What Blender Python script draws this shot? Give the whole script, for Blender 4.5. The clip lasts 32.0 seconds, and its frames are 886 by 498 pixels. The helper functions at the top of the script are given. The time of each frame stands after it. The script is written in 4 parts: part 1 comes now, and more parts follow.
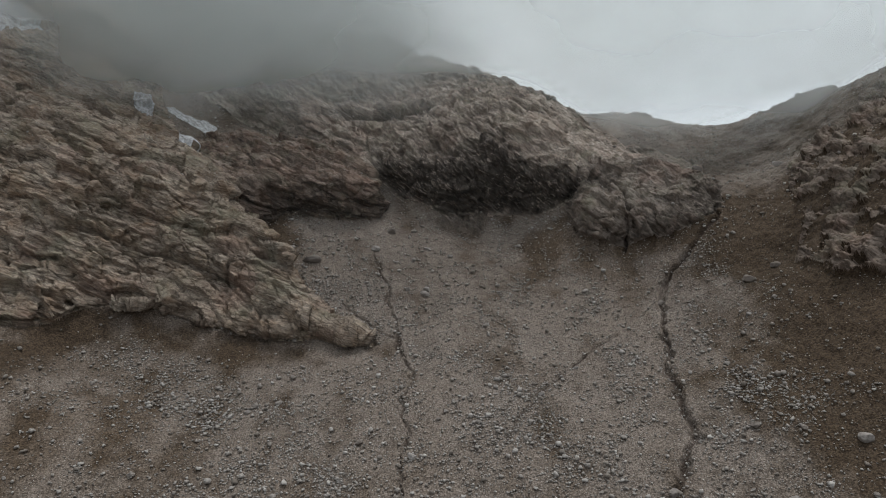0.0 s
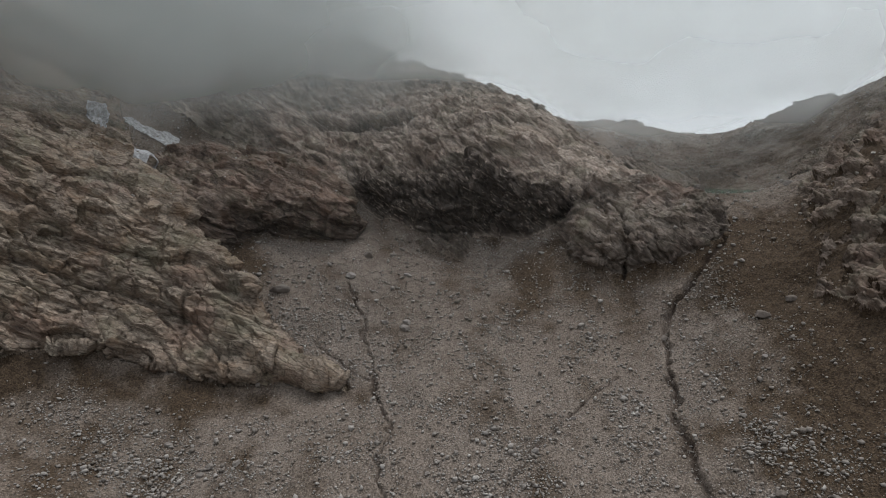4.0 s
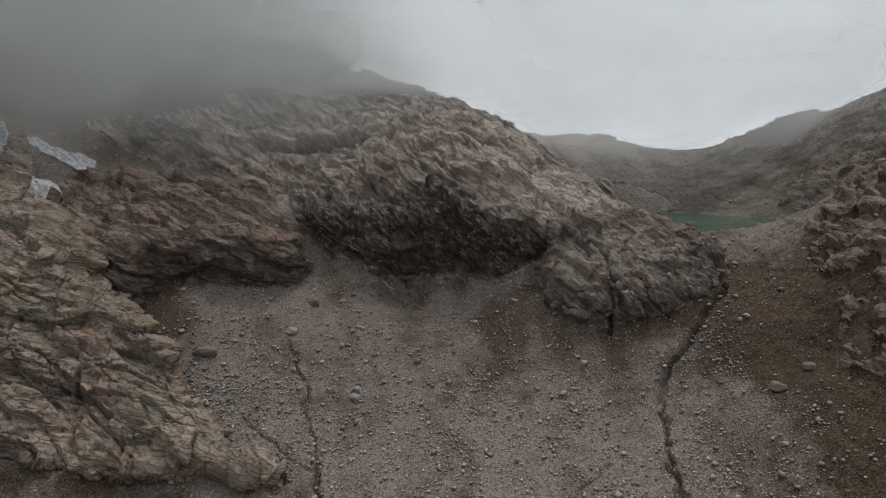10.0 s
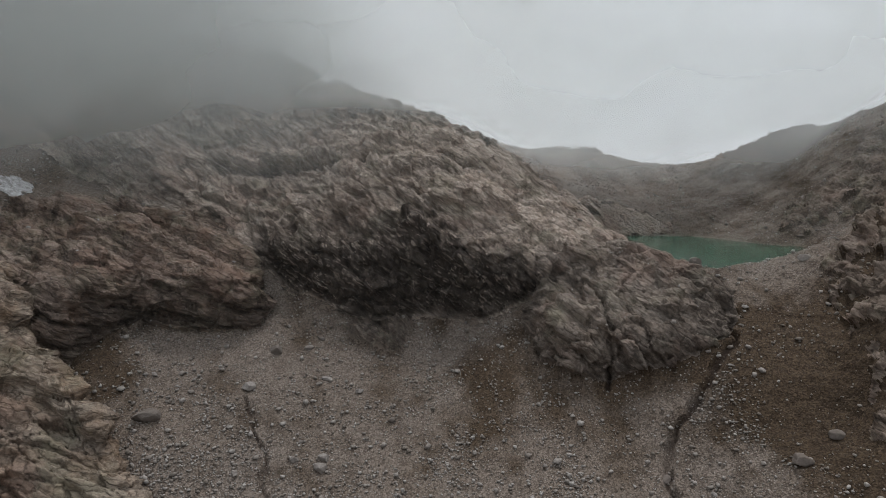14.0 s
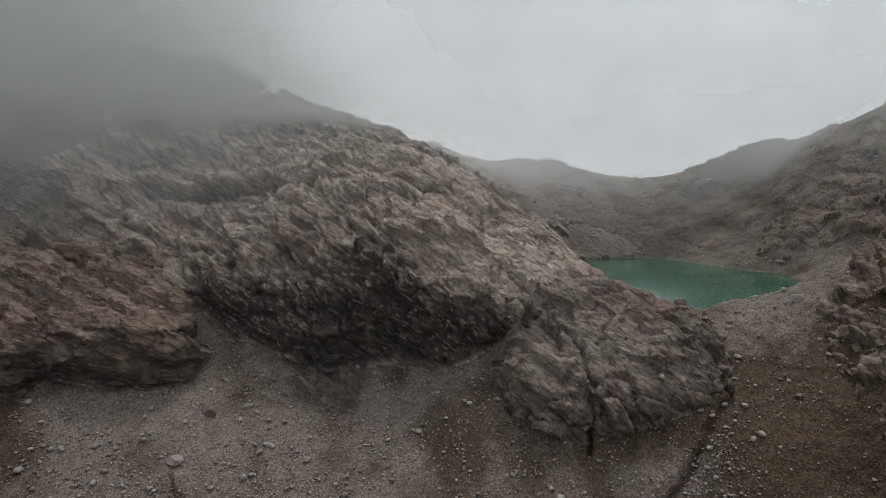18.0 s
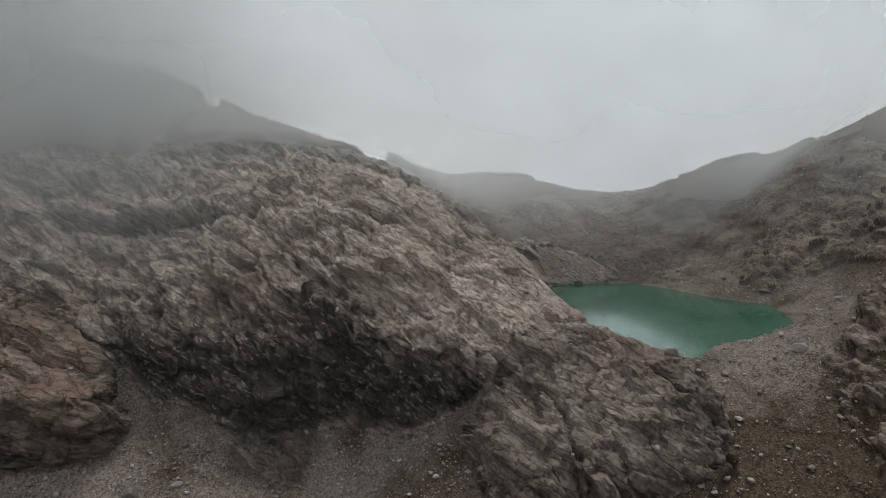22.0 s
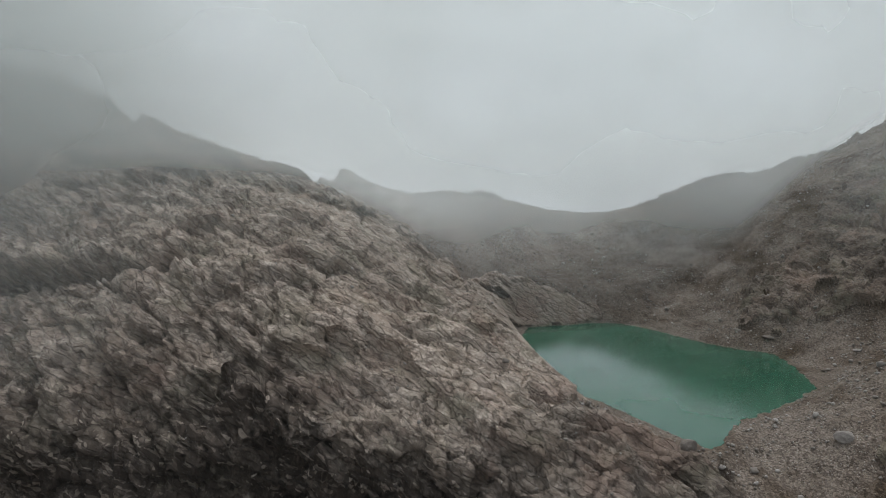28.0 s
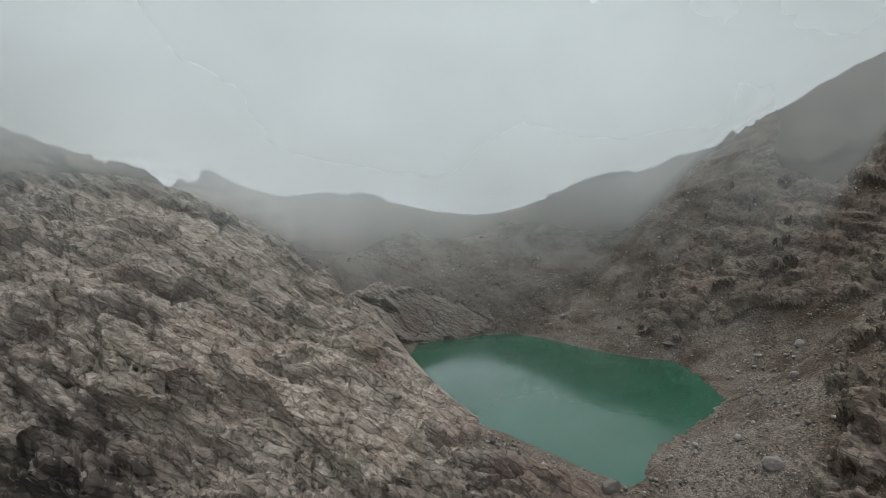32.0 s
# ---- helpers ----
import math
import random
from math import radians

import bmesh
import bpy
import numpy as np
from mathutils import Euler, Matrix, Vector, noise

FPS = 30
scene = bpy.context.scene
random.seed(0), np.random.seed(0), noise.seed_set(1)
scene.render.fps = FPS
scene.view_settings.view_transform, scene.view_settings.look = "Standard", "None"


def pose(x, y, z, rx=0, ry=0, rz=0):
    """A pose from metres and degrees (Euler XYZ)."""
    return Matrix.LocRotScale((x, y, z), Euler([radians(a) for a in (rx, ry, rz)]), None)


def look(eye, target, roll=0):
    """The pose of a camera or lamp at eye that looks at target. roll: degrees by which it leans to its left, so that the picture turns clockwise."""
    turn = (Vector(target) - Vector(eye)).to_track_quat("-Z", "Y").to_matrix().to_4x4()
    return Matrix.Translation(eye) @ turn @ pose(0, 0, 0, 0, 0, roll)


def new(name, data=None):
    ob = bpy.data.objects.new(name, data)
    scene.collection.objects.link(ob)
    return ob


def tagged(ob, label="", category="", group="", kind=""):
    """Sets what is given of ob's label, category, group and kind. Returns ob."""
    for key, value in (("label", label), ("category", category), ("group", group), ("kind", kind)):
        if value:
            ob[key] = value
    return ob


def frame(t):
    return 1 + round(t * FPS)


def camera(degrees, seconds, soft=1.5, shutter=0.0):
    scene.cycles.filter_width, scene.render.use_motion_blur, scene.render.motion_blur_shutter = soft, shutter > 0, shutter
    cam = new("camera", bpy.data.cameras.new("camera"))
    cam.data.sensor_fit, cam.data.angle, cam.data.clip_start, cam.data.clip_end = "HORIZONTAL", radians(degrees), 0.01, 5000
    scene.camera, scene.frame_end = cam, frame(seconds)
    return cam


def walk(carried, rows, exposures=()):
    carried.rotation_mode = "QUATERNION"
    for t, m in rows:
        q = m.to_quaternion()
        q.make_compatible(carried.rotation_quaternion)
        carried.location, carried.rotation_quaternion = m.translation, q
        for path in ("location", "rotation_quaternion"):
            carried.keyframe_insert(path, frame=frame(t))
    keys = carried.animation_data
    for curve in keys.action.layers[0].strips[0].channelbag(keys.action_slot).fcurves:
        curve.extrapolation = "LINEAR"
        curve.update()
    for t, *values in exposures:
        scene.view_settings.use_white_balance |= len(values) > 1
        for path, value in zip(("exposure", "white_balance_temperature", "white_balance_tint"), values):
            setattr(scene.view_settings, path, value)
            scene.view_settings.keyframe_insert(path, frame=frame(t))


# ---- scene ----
cam = camera(67.0, 32.0, soft=0.8)
METRES, EYE, TILT, LEAN, TURN = 150.0, 0.3, -6.3, 0.0, 0.0
ROWS = [
    (0.0, 0.0, 0.0, 0.0, 0.0, 0.0, -0.0),
    (0.5, -0.0001, 0.0142, 0.006, -0.18, -0.01, 0.02),
    (1.0, 0.0002, 0.0286, 0.0121, -0.36, -0.02, 0.04),
    (1.5, 0.0007, 0.0429, 0.0181, -0.49, -0.03, 0.05),
    (2.0, 0.0012, 0.0571, 0.0245, -0.67, -0.03, 0.07),
    (2.5, 0.0016, 0.0712, 0.0307, -0.86, -0.03, 0.08),
    (3.0, 0.0024, 0.0854, 0.0369, -1.0, -0.02, 0.09),
    (3.5, 0.0034, 0.0997, 0.0428, -1.18, -0.03, 0.12),
    (5.5, 0.0076, 0.1563, 0.0681, -2.14, -0.09, 0.23),
    (6.0, 0.0085, 0.1704, 0.074, -2.52, -0.09, 0.27),
    (6.5, 0.0086, 0.1845, 0.0798, -2.93, -0.07, 0.3),
    (7.0, 0.0101, 0.1987, 0.0859, -3.21, -0.08, 0.33),
    (7.5, 0.011, 0.213, 0.0922, -3.52, -0.09, 0.35),
    (8.0, 0.0116, 0.2273, 0.0986, -3.86, -0.09, 0.37),
    (8.5, 0.0131, 0.2415, 0.1055, -4.14, -0.11, 0.43),
    (9.0, 0.0139, 0.2557, 0.112, -4.39, -0.09, 0.45),
    (9.5, 0.0148, 0.27, 0.1186, -4.52, -0.1, 0.44),
    (10.0, 0.0164, 0.2842, 0.1257, -4.58, -0.13, 0.43),
    (10.5, 0.017, 0.2985, 0.1327, -4.69, -0.13, 0.41),
    (11.0, 0.0186, 0.3127, 0.1402, -4.8, -0.14, 0.42),
    (11.5, 0.0201, 0.327, 0.1477, -4.9, -0.14, 0.43),
    (12.0, 0.021, 0.3412, 0.155, -5.06, -0.14, 0.42),
    (12.5, 0.0225, 0.3554, 0.1625, -5.26, -0.15, 0.44),
    (13.0, 0.0238, 0.3696, 0.17, -5.57, -0.15, 0.48),
    (13.5, 0.0255, 0.3838, 0.1772, -5.98, -0.16, 0.52),
    (14.0, 0.027, 0.398, 0.1843, -6.44, -0.17, 0.58),
    (14.5, 0.0287, 0.4122, 0.1915, -6.9, -0.19, 0.63),
    (16.5, 0.0327, 0.4686, 0.2215, -8.79, -0.35, 0.84),
    (17.0, 0.0349, 0.4828, 0.2286, -9.21, -0.38, 0.88),
    (17.5, 0.0372, 0.4971, 0.2355, -9.65, -0.4, 0.93),
    (18.0, 0.0391, 0.5112, 0.2426, -10.09, -0.43, 0.98),
    (18.5, 0.0411, 0.5253, 0.2494, -10.52, -0.45, 1.02),
    (19.0, 0.0439, 0.5395, 0.2567, -10.93, -0.5, 1.07),
    (19.5, 0.0465, 0.5537, 0.2636, -11.35, -0.52, 1.12),
    (20.0, 0.0485, 0.5679, 0.2705, -11.79, -0.54, 1.16),
    (20.5, 0.0512, 0.5821, 0.2775, -12.22, -0.56, 1.23),
    (21.0, 0.054, 0.5961, 0.2844, -12.65, -0.6, 1.28),
    (21.5, 0.0569, 0.6102, 0.2912, -13.06, -0.62, 1.33),
    (22.0, 0.0594, 0.6242, 0.2985, -13.5, -0.67, 1.37),
    (22.5, 0.0621, 0.6381, 0.3055, -13.93, -0.69, 1.42),
    (23.0, 0.0651, 0.652, 0.3123, -14.35, -0.71, 1.48),
    (23.5, 0.0682, 0.666, 0.3187, -14.78, -0.7, 1.51),
    (24.0, 0.0713, 0.6801, 0.3252, -15.21, -0.71, 1.54),
    (24.5, 0.0746, 0.6943, 0.3317, -15.62, -0.72, 1.59),
    (25.0, 0.078, 0.7085, 0.3387, -16.05, -0.78, 1.63),
    (25.5, 0.0815, 0.7226, 0.3458, -16.48, -0.84, 1.67),
    (27.5, 0.0952, 0.778, 0.3607, -17.1, -0.75, 1.72),
    (28.0, 0.0992, 0.7917, 0.3626, -17.07, -0.76, 1.68),
    (28.5, 0.1041, 0.8052, 0.3641, -18.47, -0.78, 1.91),
    (29.0, 0.1092, 0.819, 0.3656, -21.95, -0.97, 2.47),
    (29.5, 0.1139, 0.8333, 0.3669, -25.31, -1.15, 2.98),
    (30.0, 0.1181, 0.848, 0.3685, -26.81, -1.26, 3.14),
    (30.5, 0.1231, 0.8621, 0.3699, -27.23, -1.26, 3.13),
    (31.0, 0.1286, 0.8758, 0.3715, -27.22, -1.24, 3.07),
    (31.5, 0.1347, 0.8895, 0.3729, -27.16, -1.18, 3.02),
    (32.0, 0.1406, 0.9032, 0.3744, -27.14, -1.15, 2.96),
]
EXPOSURES = [(0.0, 0.40, 6500, 11), (7.0, 0.42, 6600, 14), (17.0, 0.44, 6600, 14), (28.0, 0.42, 6500, 11), (32.0, 0.42, 6450, 9)]
walk(cam, [(t, pose(0, 0, EYE, TILT, LEAN, TURN) @ pose(METRES * x, METRES * y, METRES * z, 90 + pitch, roll, yaw)) for t, x, y, z, yaw, pitch, roll in ROWS], EXPOSURES)

# ---- overcast sky and its weak, wide sun ----
SUN_HEIGHT, SUN_TURN = 68.0, 40.0
world = bpy.data.worlds.new("overcast_sky")
scene.world = world
world.use_nodes = True
wn, wl = world.node_tree.nodes, world.node_tree.links
wn.clear()
w_out = wn.new("ShaderNodeOutputWorld")
w_bg = wn.new("ShaderNodeBackground")
w_sky = wn.new("ShaderNodeTexSky")
w_sky.sky_type, w_sky.sun_disc = "NISHITA", False
w_sky.sun_elevation, w_sky.sun_rotation = radians(SUN_HEIGHT), radians(SUN_TURN)
w_co = wn.new("ShaderNodeTexCoord")
w_map = wn.new("ShaderNodeMapping")
w_map.inputs["Scale"].default_value = (1.0, 1.0, 2.2)
w_noise = wn.new("ShaderNodeTexNoise")
w_noise.inputs["Scale"].default_value, w_noise.inputs["Detail"].default_value = 1.7, 5.0
w_noise.inputs["Roughness"].default_value = 0.48
w_ramp = wn.new("ShaderNodeValToRGB")
w_ramp.color_ramp.elements[0].position, w_ramp.color_ramp.elements[0].color = 0.36, (3.3, 3.5, 3.6, 1)
w_ramp.color_ramp.elements[1].position, w_ramp.color_ramp.elements[1].color = 0.64, (6.1, 6.5, 6.75, 1)
w_mix = wn.new("ShaderNodeMix")
w_mix.data_type = "RGBA"
w_mix.inputs[0].default_value = 0.94
wl.new(w_co.outputs["Generated"], w_map.inputs[0])
wl.new(w_map.outputs[0], w_noise.inputs["Vector"])
wl.new(w_noise.outputs["Fac"], w_ramp.inputs[0])
wl.new(w_sky.outputs[0], w_mix.inputs[6])
wl.new(w_ramp.outputs[0], w_mix.inputs[7])
w_dot = wn.new("ShaderNodeVectorMath")
w_dot.operation = "DOT_PRODUCT"
w_dot.inputs[1].default_value = (0.42, 0.89, 0.18)
w_glow = wn.new("ShaderNodeValToRGB")
w_glow.color_ramp.elements[0].position, w_glow.color_ramp.elements[0].color = 0.62, (0.72, 0.72, 0.72, 1)
w_glow.color_ramp.elements[1].position, w_glow.color_ramp.elements[1].color = 1.0, (1.20, 1.23, 1.26, 1)
w_glow.color_ramp.interpolation = "EASE"
w_mult = wn.new("ShaderNodeMix")
w_mult.data_type, w_mult.blend_type = "RGBA", "MULTIPLY"
w_mult.inputs[0].default_value = 1.0
wl.new(w_co.outputs["Generated"], w_dot.inputs[0])
wl.new(w_dot.outputs["Value"], w_glow.inputs[0])
wl.new(w_mix.outputs[2], w_mult.inputs[6])
wl.new(w_glow.outputs[0], w_mult.inputs[7])
# an overcast sky is brighter overhead than towards the horizon
w_up = wn.new("ShaderNodeSeparateXYZ")
w_zenith = wn.new("ShaderNodeValToRGB")
w_zenith.color_ramp.elements[0].position, w_zenith.color_ramp.elements[0].color = 0.34, (1.0, 1.0, 1.0, 1)
w_zenith.color_ramp.elements[1].position, w_zenith.color_ramp.elements[1].color = 0.85, (1.9, 1.9, 1.9, 1)
w_zenith.color_ramp.interpolation = "EASE"
w_over = wn.new("ShaderNodeMix")
w_over.data_type, w_over.blend_type = "RGBA", "MULTIPLY"
w_over.inputs[0].default_value = 1.0
wl.new(w_co.outputs["Generated"], w_up.inputs[0])
wl.new(w_up.outputs["Z"], w_zenith.inputs[0])
wl.new(w_mult.outputs[2], w_over.inputs[6])
wl.new(w_zenith.outputs[0], w_over.inputs[7])
wl.new(w_over.outputs[2], w_bg.inputs[0])
w_bg.inputs[1].default_value = 0.092
wl.new(w_bg.outputs[0], w_out.inputs[0])

sun = new("sun", bpy.data.lights.new("sun", "SUN"))
sun.data.energy, sun.data.angle, sun.data.color = 1.4, radians(14), (1.0, 0.97, 0.92)
sun_dir = Vector((math.sin(radians(SUN_TURN)) * math.cos(radians(SUN_HEIGHT)), math.cos(radians(SUN_TURN)) * math.cos(radians(SUN_HEIGHT)), math.sin(radians(SUN_HEIGHT))))
sun.matrix_world = look(sun_dir * 300, (0, 0, 0))


# ---- node helper and materials ----
class Nodes:
    """Short way to wire a node tree."""

    def __init__(self, name):
        self.mat = bpy.data.materials.new(name)
        self.mat.use_nodes = True
        self.n, self.l = self.mat.node_tree.nodes, self.mat.node_tree.links
        self.bsdf = self.n["Principled BSDF"]
        self.geo = self.n.new("ShaderNodeNewGeometry").outputs["Position"]

    def put(self, value, socket):
        if isinstance(value, bpy.types.NodeSocket):
            self.l.new(value, socket)
        else:
            socket.default_value = value

    def noise(self, scale, detail=4.0, rough=0.55, vec=None, warp=0.0):
        x = self.n.new("ShaderNodeTexNoise")
        x.inputs["Scale"].default_value, x.inputs["Detail"].default_value = scale, detail
        x.inputs["Roughness"].default_value, x.inputs["Distortion"].default_value = rough, warp
        self.l.new(vec or self.geo, x.inputs["Vector"])
        return x.outputs["Fac"]

    def voronoi(self, scale, feature="F1", vec=None, out="Distance"):
        x = self.n.new("ShaderNodeTexVoronoi")
        x.feature = feature
        x.inputs["Scale"].default_value = scale
        self.l.new(vec or self.geo, x.inputs["Vector"])
        return x.outputs[out]

    def mapped(self, rot=(0, 0, 0), scale=(1, 1, 1)):
        x = self.n.new("ShaderNodeMapping")
        x.inputs["Rotation"].default_value = [radians(a) for a in rot]
        x.vector_type = "TEXTURE"
        x.inputs["Scale"].default_value = [1 / a for a in scale]
        self.l.new(self.geo, x.inputs[0])
        return x.outputs[0]

    def ramp(self, fac, *stops):
        x = self.n.new("ShaderNodeValToRGB")
        e = x.color_ramp.elements
        while len(e) < len(stops):
            e.new(0.5)
        for k, (p, c) in enumerate(stops):
            e[k].position = p
            e[k].color = (*c, 1) if isinstance(c, tuple) else (c, c, c, 1)
        self.put(fac, x.inputs[0])
        return x.outputs[0]

    def mix(self, fac, a, b, blend="MIX"):
        x = self.n.new("ShaderNodeMix")
        x.data_type, x.blend_type = "RGBA", blend
        self.put(fac, x.inputs[0])
        self.put(a if not isinstance(a, tuple) else (*a, 1), x.inputs[6])
        self.put(b if not isinstance(b, tuple) else (*b, 1), x.inputs[7])
        return x.outputs[2]

    def math(self, op, a, b=0.0, clamp=False):
        x = self.n.new("ShaderNodeMath")
        x.operation, x.use_clamp = op, clamp
        self.put(a, x.inputs[0])
        self.put(b, x.inputs[1])
        return x.outputs[0]

    def attr(self, name):
        x = self.n.new("ShaderNodeAttribute")
        x.attribute_name = name
        return x.outputs["Fac"]

    def random(self):
        return self.n.new("ShaderNodeObjectInfo").outputs["Random"]

    def island(self):
        return self.n.new("ShaderNodeNewGeometry").outputs["Random Per Island"]

    def bump(self, height, strength, distance, after=None):
        x = self.n.new("ShaderNodeBump")
        x.inputs["Strength"].default_value, x.inputs["Distance"].default_value = strength, distance
        self.l.new(height, x.inputs["Height"])
        if after is not None:
            self.l.new(after, x.inputs["Normal"])
        return x.outputs[0]

    def done(self, colour, rough=0.9, normal=None, specular=0.3):
        self.put(colour if not isinstance(colour, tuple) else (*colour, 1), self.bsdf.inputs["Base Color"])
        self.put(rough, self.bsdf.inputs["Roughness"])
        self.bsdf.inputs["Specular IOR Level"].default_value = specular
        if normal is not None:
            self.l.new(normal, self.bsdf.inputs["Normal"])
        return self.mat


def scree_material():
    k = Nodes("scree")
    big = k.noise(0.035, 3)
    mid = k.noise(0.22, 5, 0.6)
    grain = k.noise(2.6, 6, 0.75)
    peb = k.ramp(k.voronoi(3.4, out="Color"), (0.2, 0.12), (0.8, 0.88))
    grey = k.mix(k.ramp(grain, (0.3, 0.0), (0.7, 1.0)), (0.138, 0.115, 0.097), (0.258, 0.220, 0.190))
    brown = k.mix(k.ramp(grain, (0.3, 0.0), (0.7, 1.0)), (0.041, 0.029, 0.019), (0.082, 0.058, 0.038))
    soil = k.math("ADD", k.attr("soil"), k.math("MULTIPLY", k.math("SUBTRACT", mid, 0.5), 1.1), True)
    col = k.mix(k.ramp(soil, (0.25, 0.0), (0.85, 1.0)), grey, brown)
    col = k.mix(k.ramp(big, (0.35, 0.0), (0.7, 0.35)), col, (0.125, 0.092, 0.065))
    col = k.mix(0.6, col, peb, "SOFT_LIGHT")
    stony = k.ramp(k.noise(0.13, 5, 0.68), (0.42, 0.10), (0.62, 1.0))
    stony = k.math("MULTIPLY", stony, k.ramp(soil, (0.35, 1.0), (0.8, 0.2)))
    chip = k.ramp(k.voronoi(2.3), (0.14, 0.8), (0.28, 0.0))
    # dark cell edges paint in the small shadows among the stones
    stone_shade = k.ramp(k.voronoi(2.9, "DISTANCE_TO_EDGE"), (0.0, 0.55), (0.09, 0.0))
    col = k.mix(k.math("MULTIPLY", stone_shade, stony), col, (0.05, 0.042, 0.035))
    col = k.mix(k.math("MULTIPLY", chip, stony), col, (0.44, 0.415, 0.385))
    col = k.mix(k.math("MULTIPLY", k.attr("wet_and_shade"), 0.9), col, (0.042, 0.03, 0.024))
    n = k.bump(grain, 0.6, 0.18)
    n = k.bump(k.voronoi(4.2), 0.7, 0.16, n)
    n = k.bump(k.voronoi(2.3), 0.6, 0.22, n)
    return k.done(col, 0.95, n, 0.2)


def rock_material(name, light, dark, warm, streak, dips=36):
    k = Nodes(name)
    bent = k.n.new("ShaderNodeVectorMath")
    bent.operation = "MULTIPLY_ADD"
    twist = k.n.new("ShaderNodeTexNoise")
    twist.inputs["Scale"].default_value, twist.inputs["Detail"].default_value = 0.35, 4.0
    k.l.new(k.geo, twist.inputs["Vector"])
    k.l.new(twist.outputs["Color"], bent.inputs[0])
    bent.inputs[1].default_value = (2.4, 2.4, 2.4)
    k.l.new(k.mapped((8, dips, 12), (0.30, 0.8, 1.7)), bent.inputs[2])
    lay = bent.outputs[0]
    blocks, chips = k.voronoi(0.55, out="Color", vec=lay), k.voronoi(1.5, out="Color", vec=lay)
    gaps, small_gaps = k.voronoi(0.55, "DISTANCE_TO_EDGE", lay), k.voronoi(1.5, "DISTANCE_TO_EDGE", lay)
    strata = k.noise(1.0, 7, 0.7, lay, 0.4)
    mid = k.noise(0.16, 5, 0.6)
    grain = k.noise(1.6, 7, 0.75)
    broad = k.noise(0.05, 3, 0.5)
    tone = k.math("ADD", k.math("MULTIPLY", strata, 0.55), k.math("MULTIPLY", k.ramp(chips, (0.1, 0.0), (0.9, 0.6)), 0.6))
    tone = k.math("ADD", tone, k.math("MULTIPLY", k.ramp(blocks, (0.1, 0.0), (0.9, 0.4)), 0.5))
    col = k.mix(k.ramp(tone, (0.28, 0.0), (0.68, 1.0)), dark, light)
    col = k.mix(k.ramp(mid, (0.45, 0.0), (0.68, 0.6)), col, warm)
    col = k.mix(k.ramp(broad, (0.42, 0.0), (0.62, 0.4)), col, tuple(c * 0.8 for c in dark))
    lichen, rust = k.noise(0.11, 5, 0.62, k.mapped((0, 0, 0), (1, 1, 1.01))), k.noise(0.085, 5, 0.65, k.mapped((40, 20, 0)))
    col = k.mix(k.ramp(lichen, (0.5, 0.0), (0.66, 0.5)), col, (0.235, 0.235, 0.165))
    col = k.mix(k.ramp(rust, (0.52, 0.0), (0.66, 0.55)), col, (0.30, 0.205, 0.165))
    col = k.mix(k.ramp(grain, (0.32, 0.5), (0.52, 0.0)), col, tuple(c * 0.42 for c in dark))
    col = k.mix(0.12, col, k.ramp(k.random(), (0.0, dark), (0.5, warm), (1.0, light)))
    runs = k.noise(0.5, 6, 0.68, k.mapped((0, 8, 0), (1.0, 1.0, 0.20)), 1.4)
    # this attribute carries damp, lichen and painted shade, broken into vertical runs
    wet_and_shade = k.math("MULTIPLY", k.attr("wet_and_shade"), k.ramp(runs, (0.32, 0.75), (0.5, 1.0)))
    wet_and_shade = k.math("MULTIPLY", wet_and_shade, k.ramp(chips, (0.66, 1.0), (0.9, 0.4)))
    col = k.mix(k.math("MULTIPLY", wet_and_shade, streak), col, (0.036, 0.027, 0.022))
    col = k.mix(k.ramp(gaps, (0.0, 0.4), (0.05, 0.0)), col, (0.045, 0.037, 0.033))
    col = k.mix(k.ramp(small_gaps, (0.0, 0.3), (0.08, 0.0)), col, (0.06, 0.05, 0.044))
    n = k.bump(k.ramp(gaps, (0.0, 0.0), (0.12, 1.0)), 0.7, 0.35)
    n = k.bump(chips, 0.55, 0.3, n)
    n = k.bump(strata, 0.7, 0.4, n)
    n = k.bump(grain, 0.7, 0.25, n)
    return k.done(col, 0.86, n, 0.3)


SCREE = scree_material()
ROCK = rock_material("banded_rock", (0.68, 0.59, 0.51), (0.235, 0.19, 0.16), (0.44, 0.34, 0.267), 0.95)
HUMP = rock_material("brown_rock", (0.36, 0.31, 0.265), (0.115, 0.094, 0.08), (0.20, 0.15, 0.11), 0.95)
OCHRE = rock_material("ochre_rock", (0.48, 0.41, 0.335), (0.110, 0.086, 0.068), (0.30, 0.19, 0.113), 0.9, 23)
BLOCK = rock_material("dark_brown_rock", (0.37, 0.30, 0.25), (0.09, 0.066, 0.053), (0.24, 0.14, 0.092), 0.9, 23)
CRAG = rock_material("brown_crag", (0.31, 0.255, 0.213), (0.098, 0.075, 0.06), (0.19, 0.13, 0.09), 0.8)


def lake_material():
    k = Nodes("lake_water")
    milk = k.ramp(k.noise(0.035, 3, 0.5, None, 0.8), (0.35, (0.018, 0.092, 0.056)), (0.7, (0.038, 0.124, 0.082)))
    n = k.bump(k.noise(0.8, 2, 0.5), 0.05, 0.04)
    return k.done(milk, 0.12, n, 0.5)


LAKE = lake_material()


def snow_material():
    k = Nodes("old_snow")
    col = k.ramp(k.noise(0.9, 5, 0.7), (0.34, (0.20, 0.195, 0.19)), (0.66, (0.60, 0.62, 0.64)))
    return k.done(col, 0.7, k.bump(k.noise(1.5, 4), 0.4, 0.3), 0.3)


SNOW = snow_material()


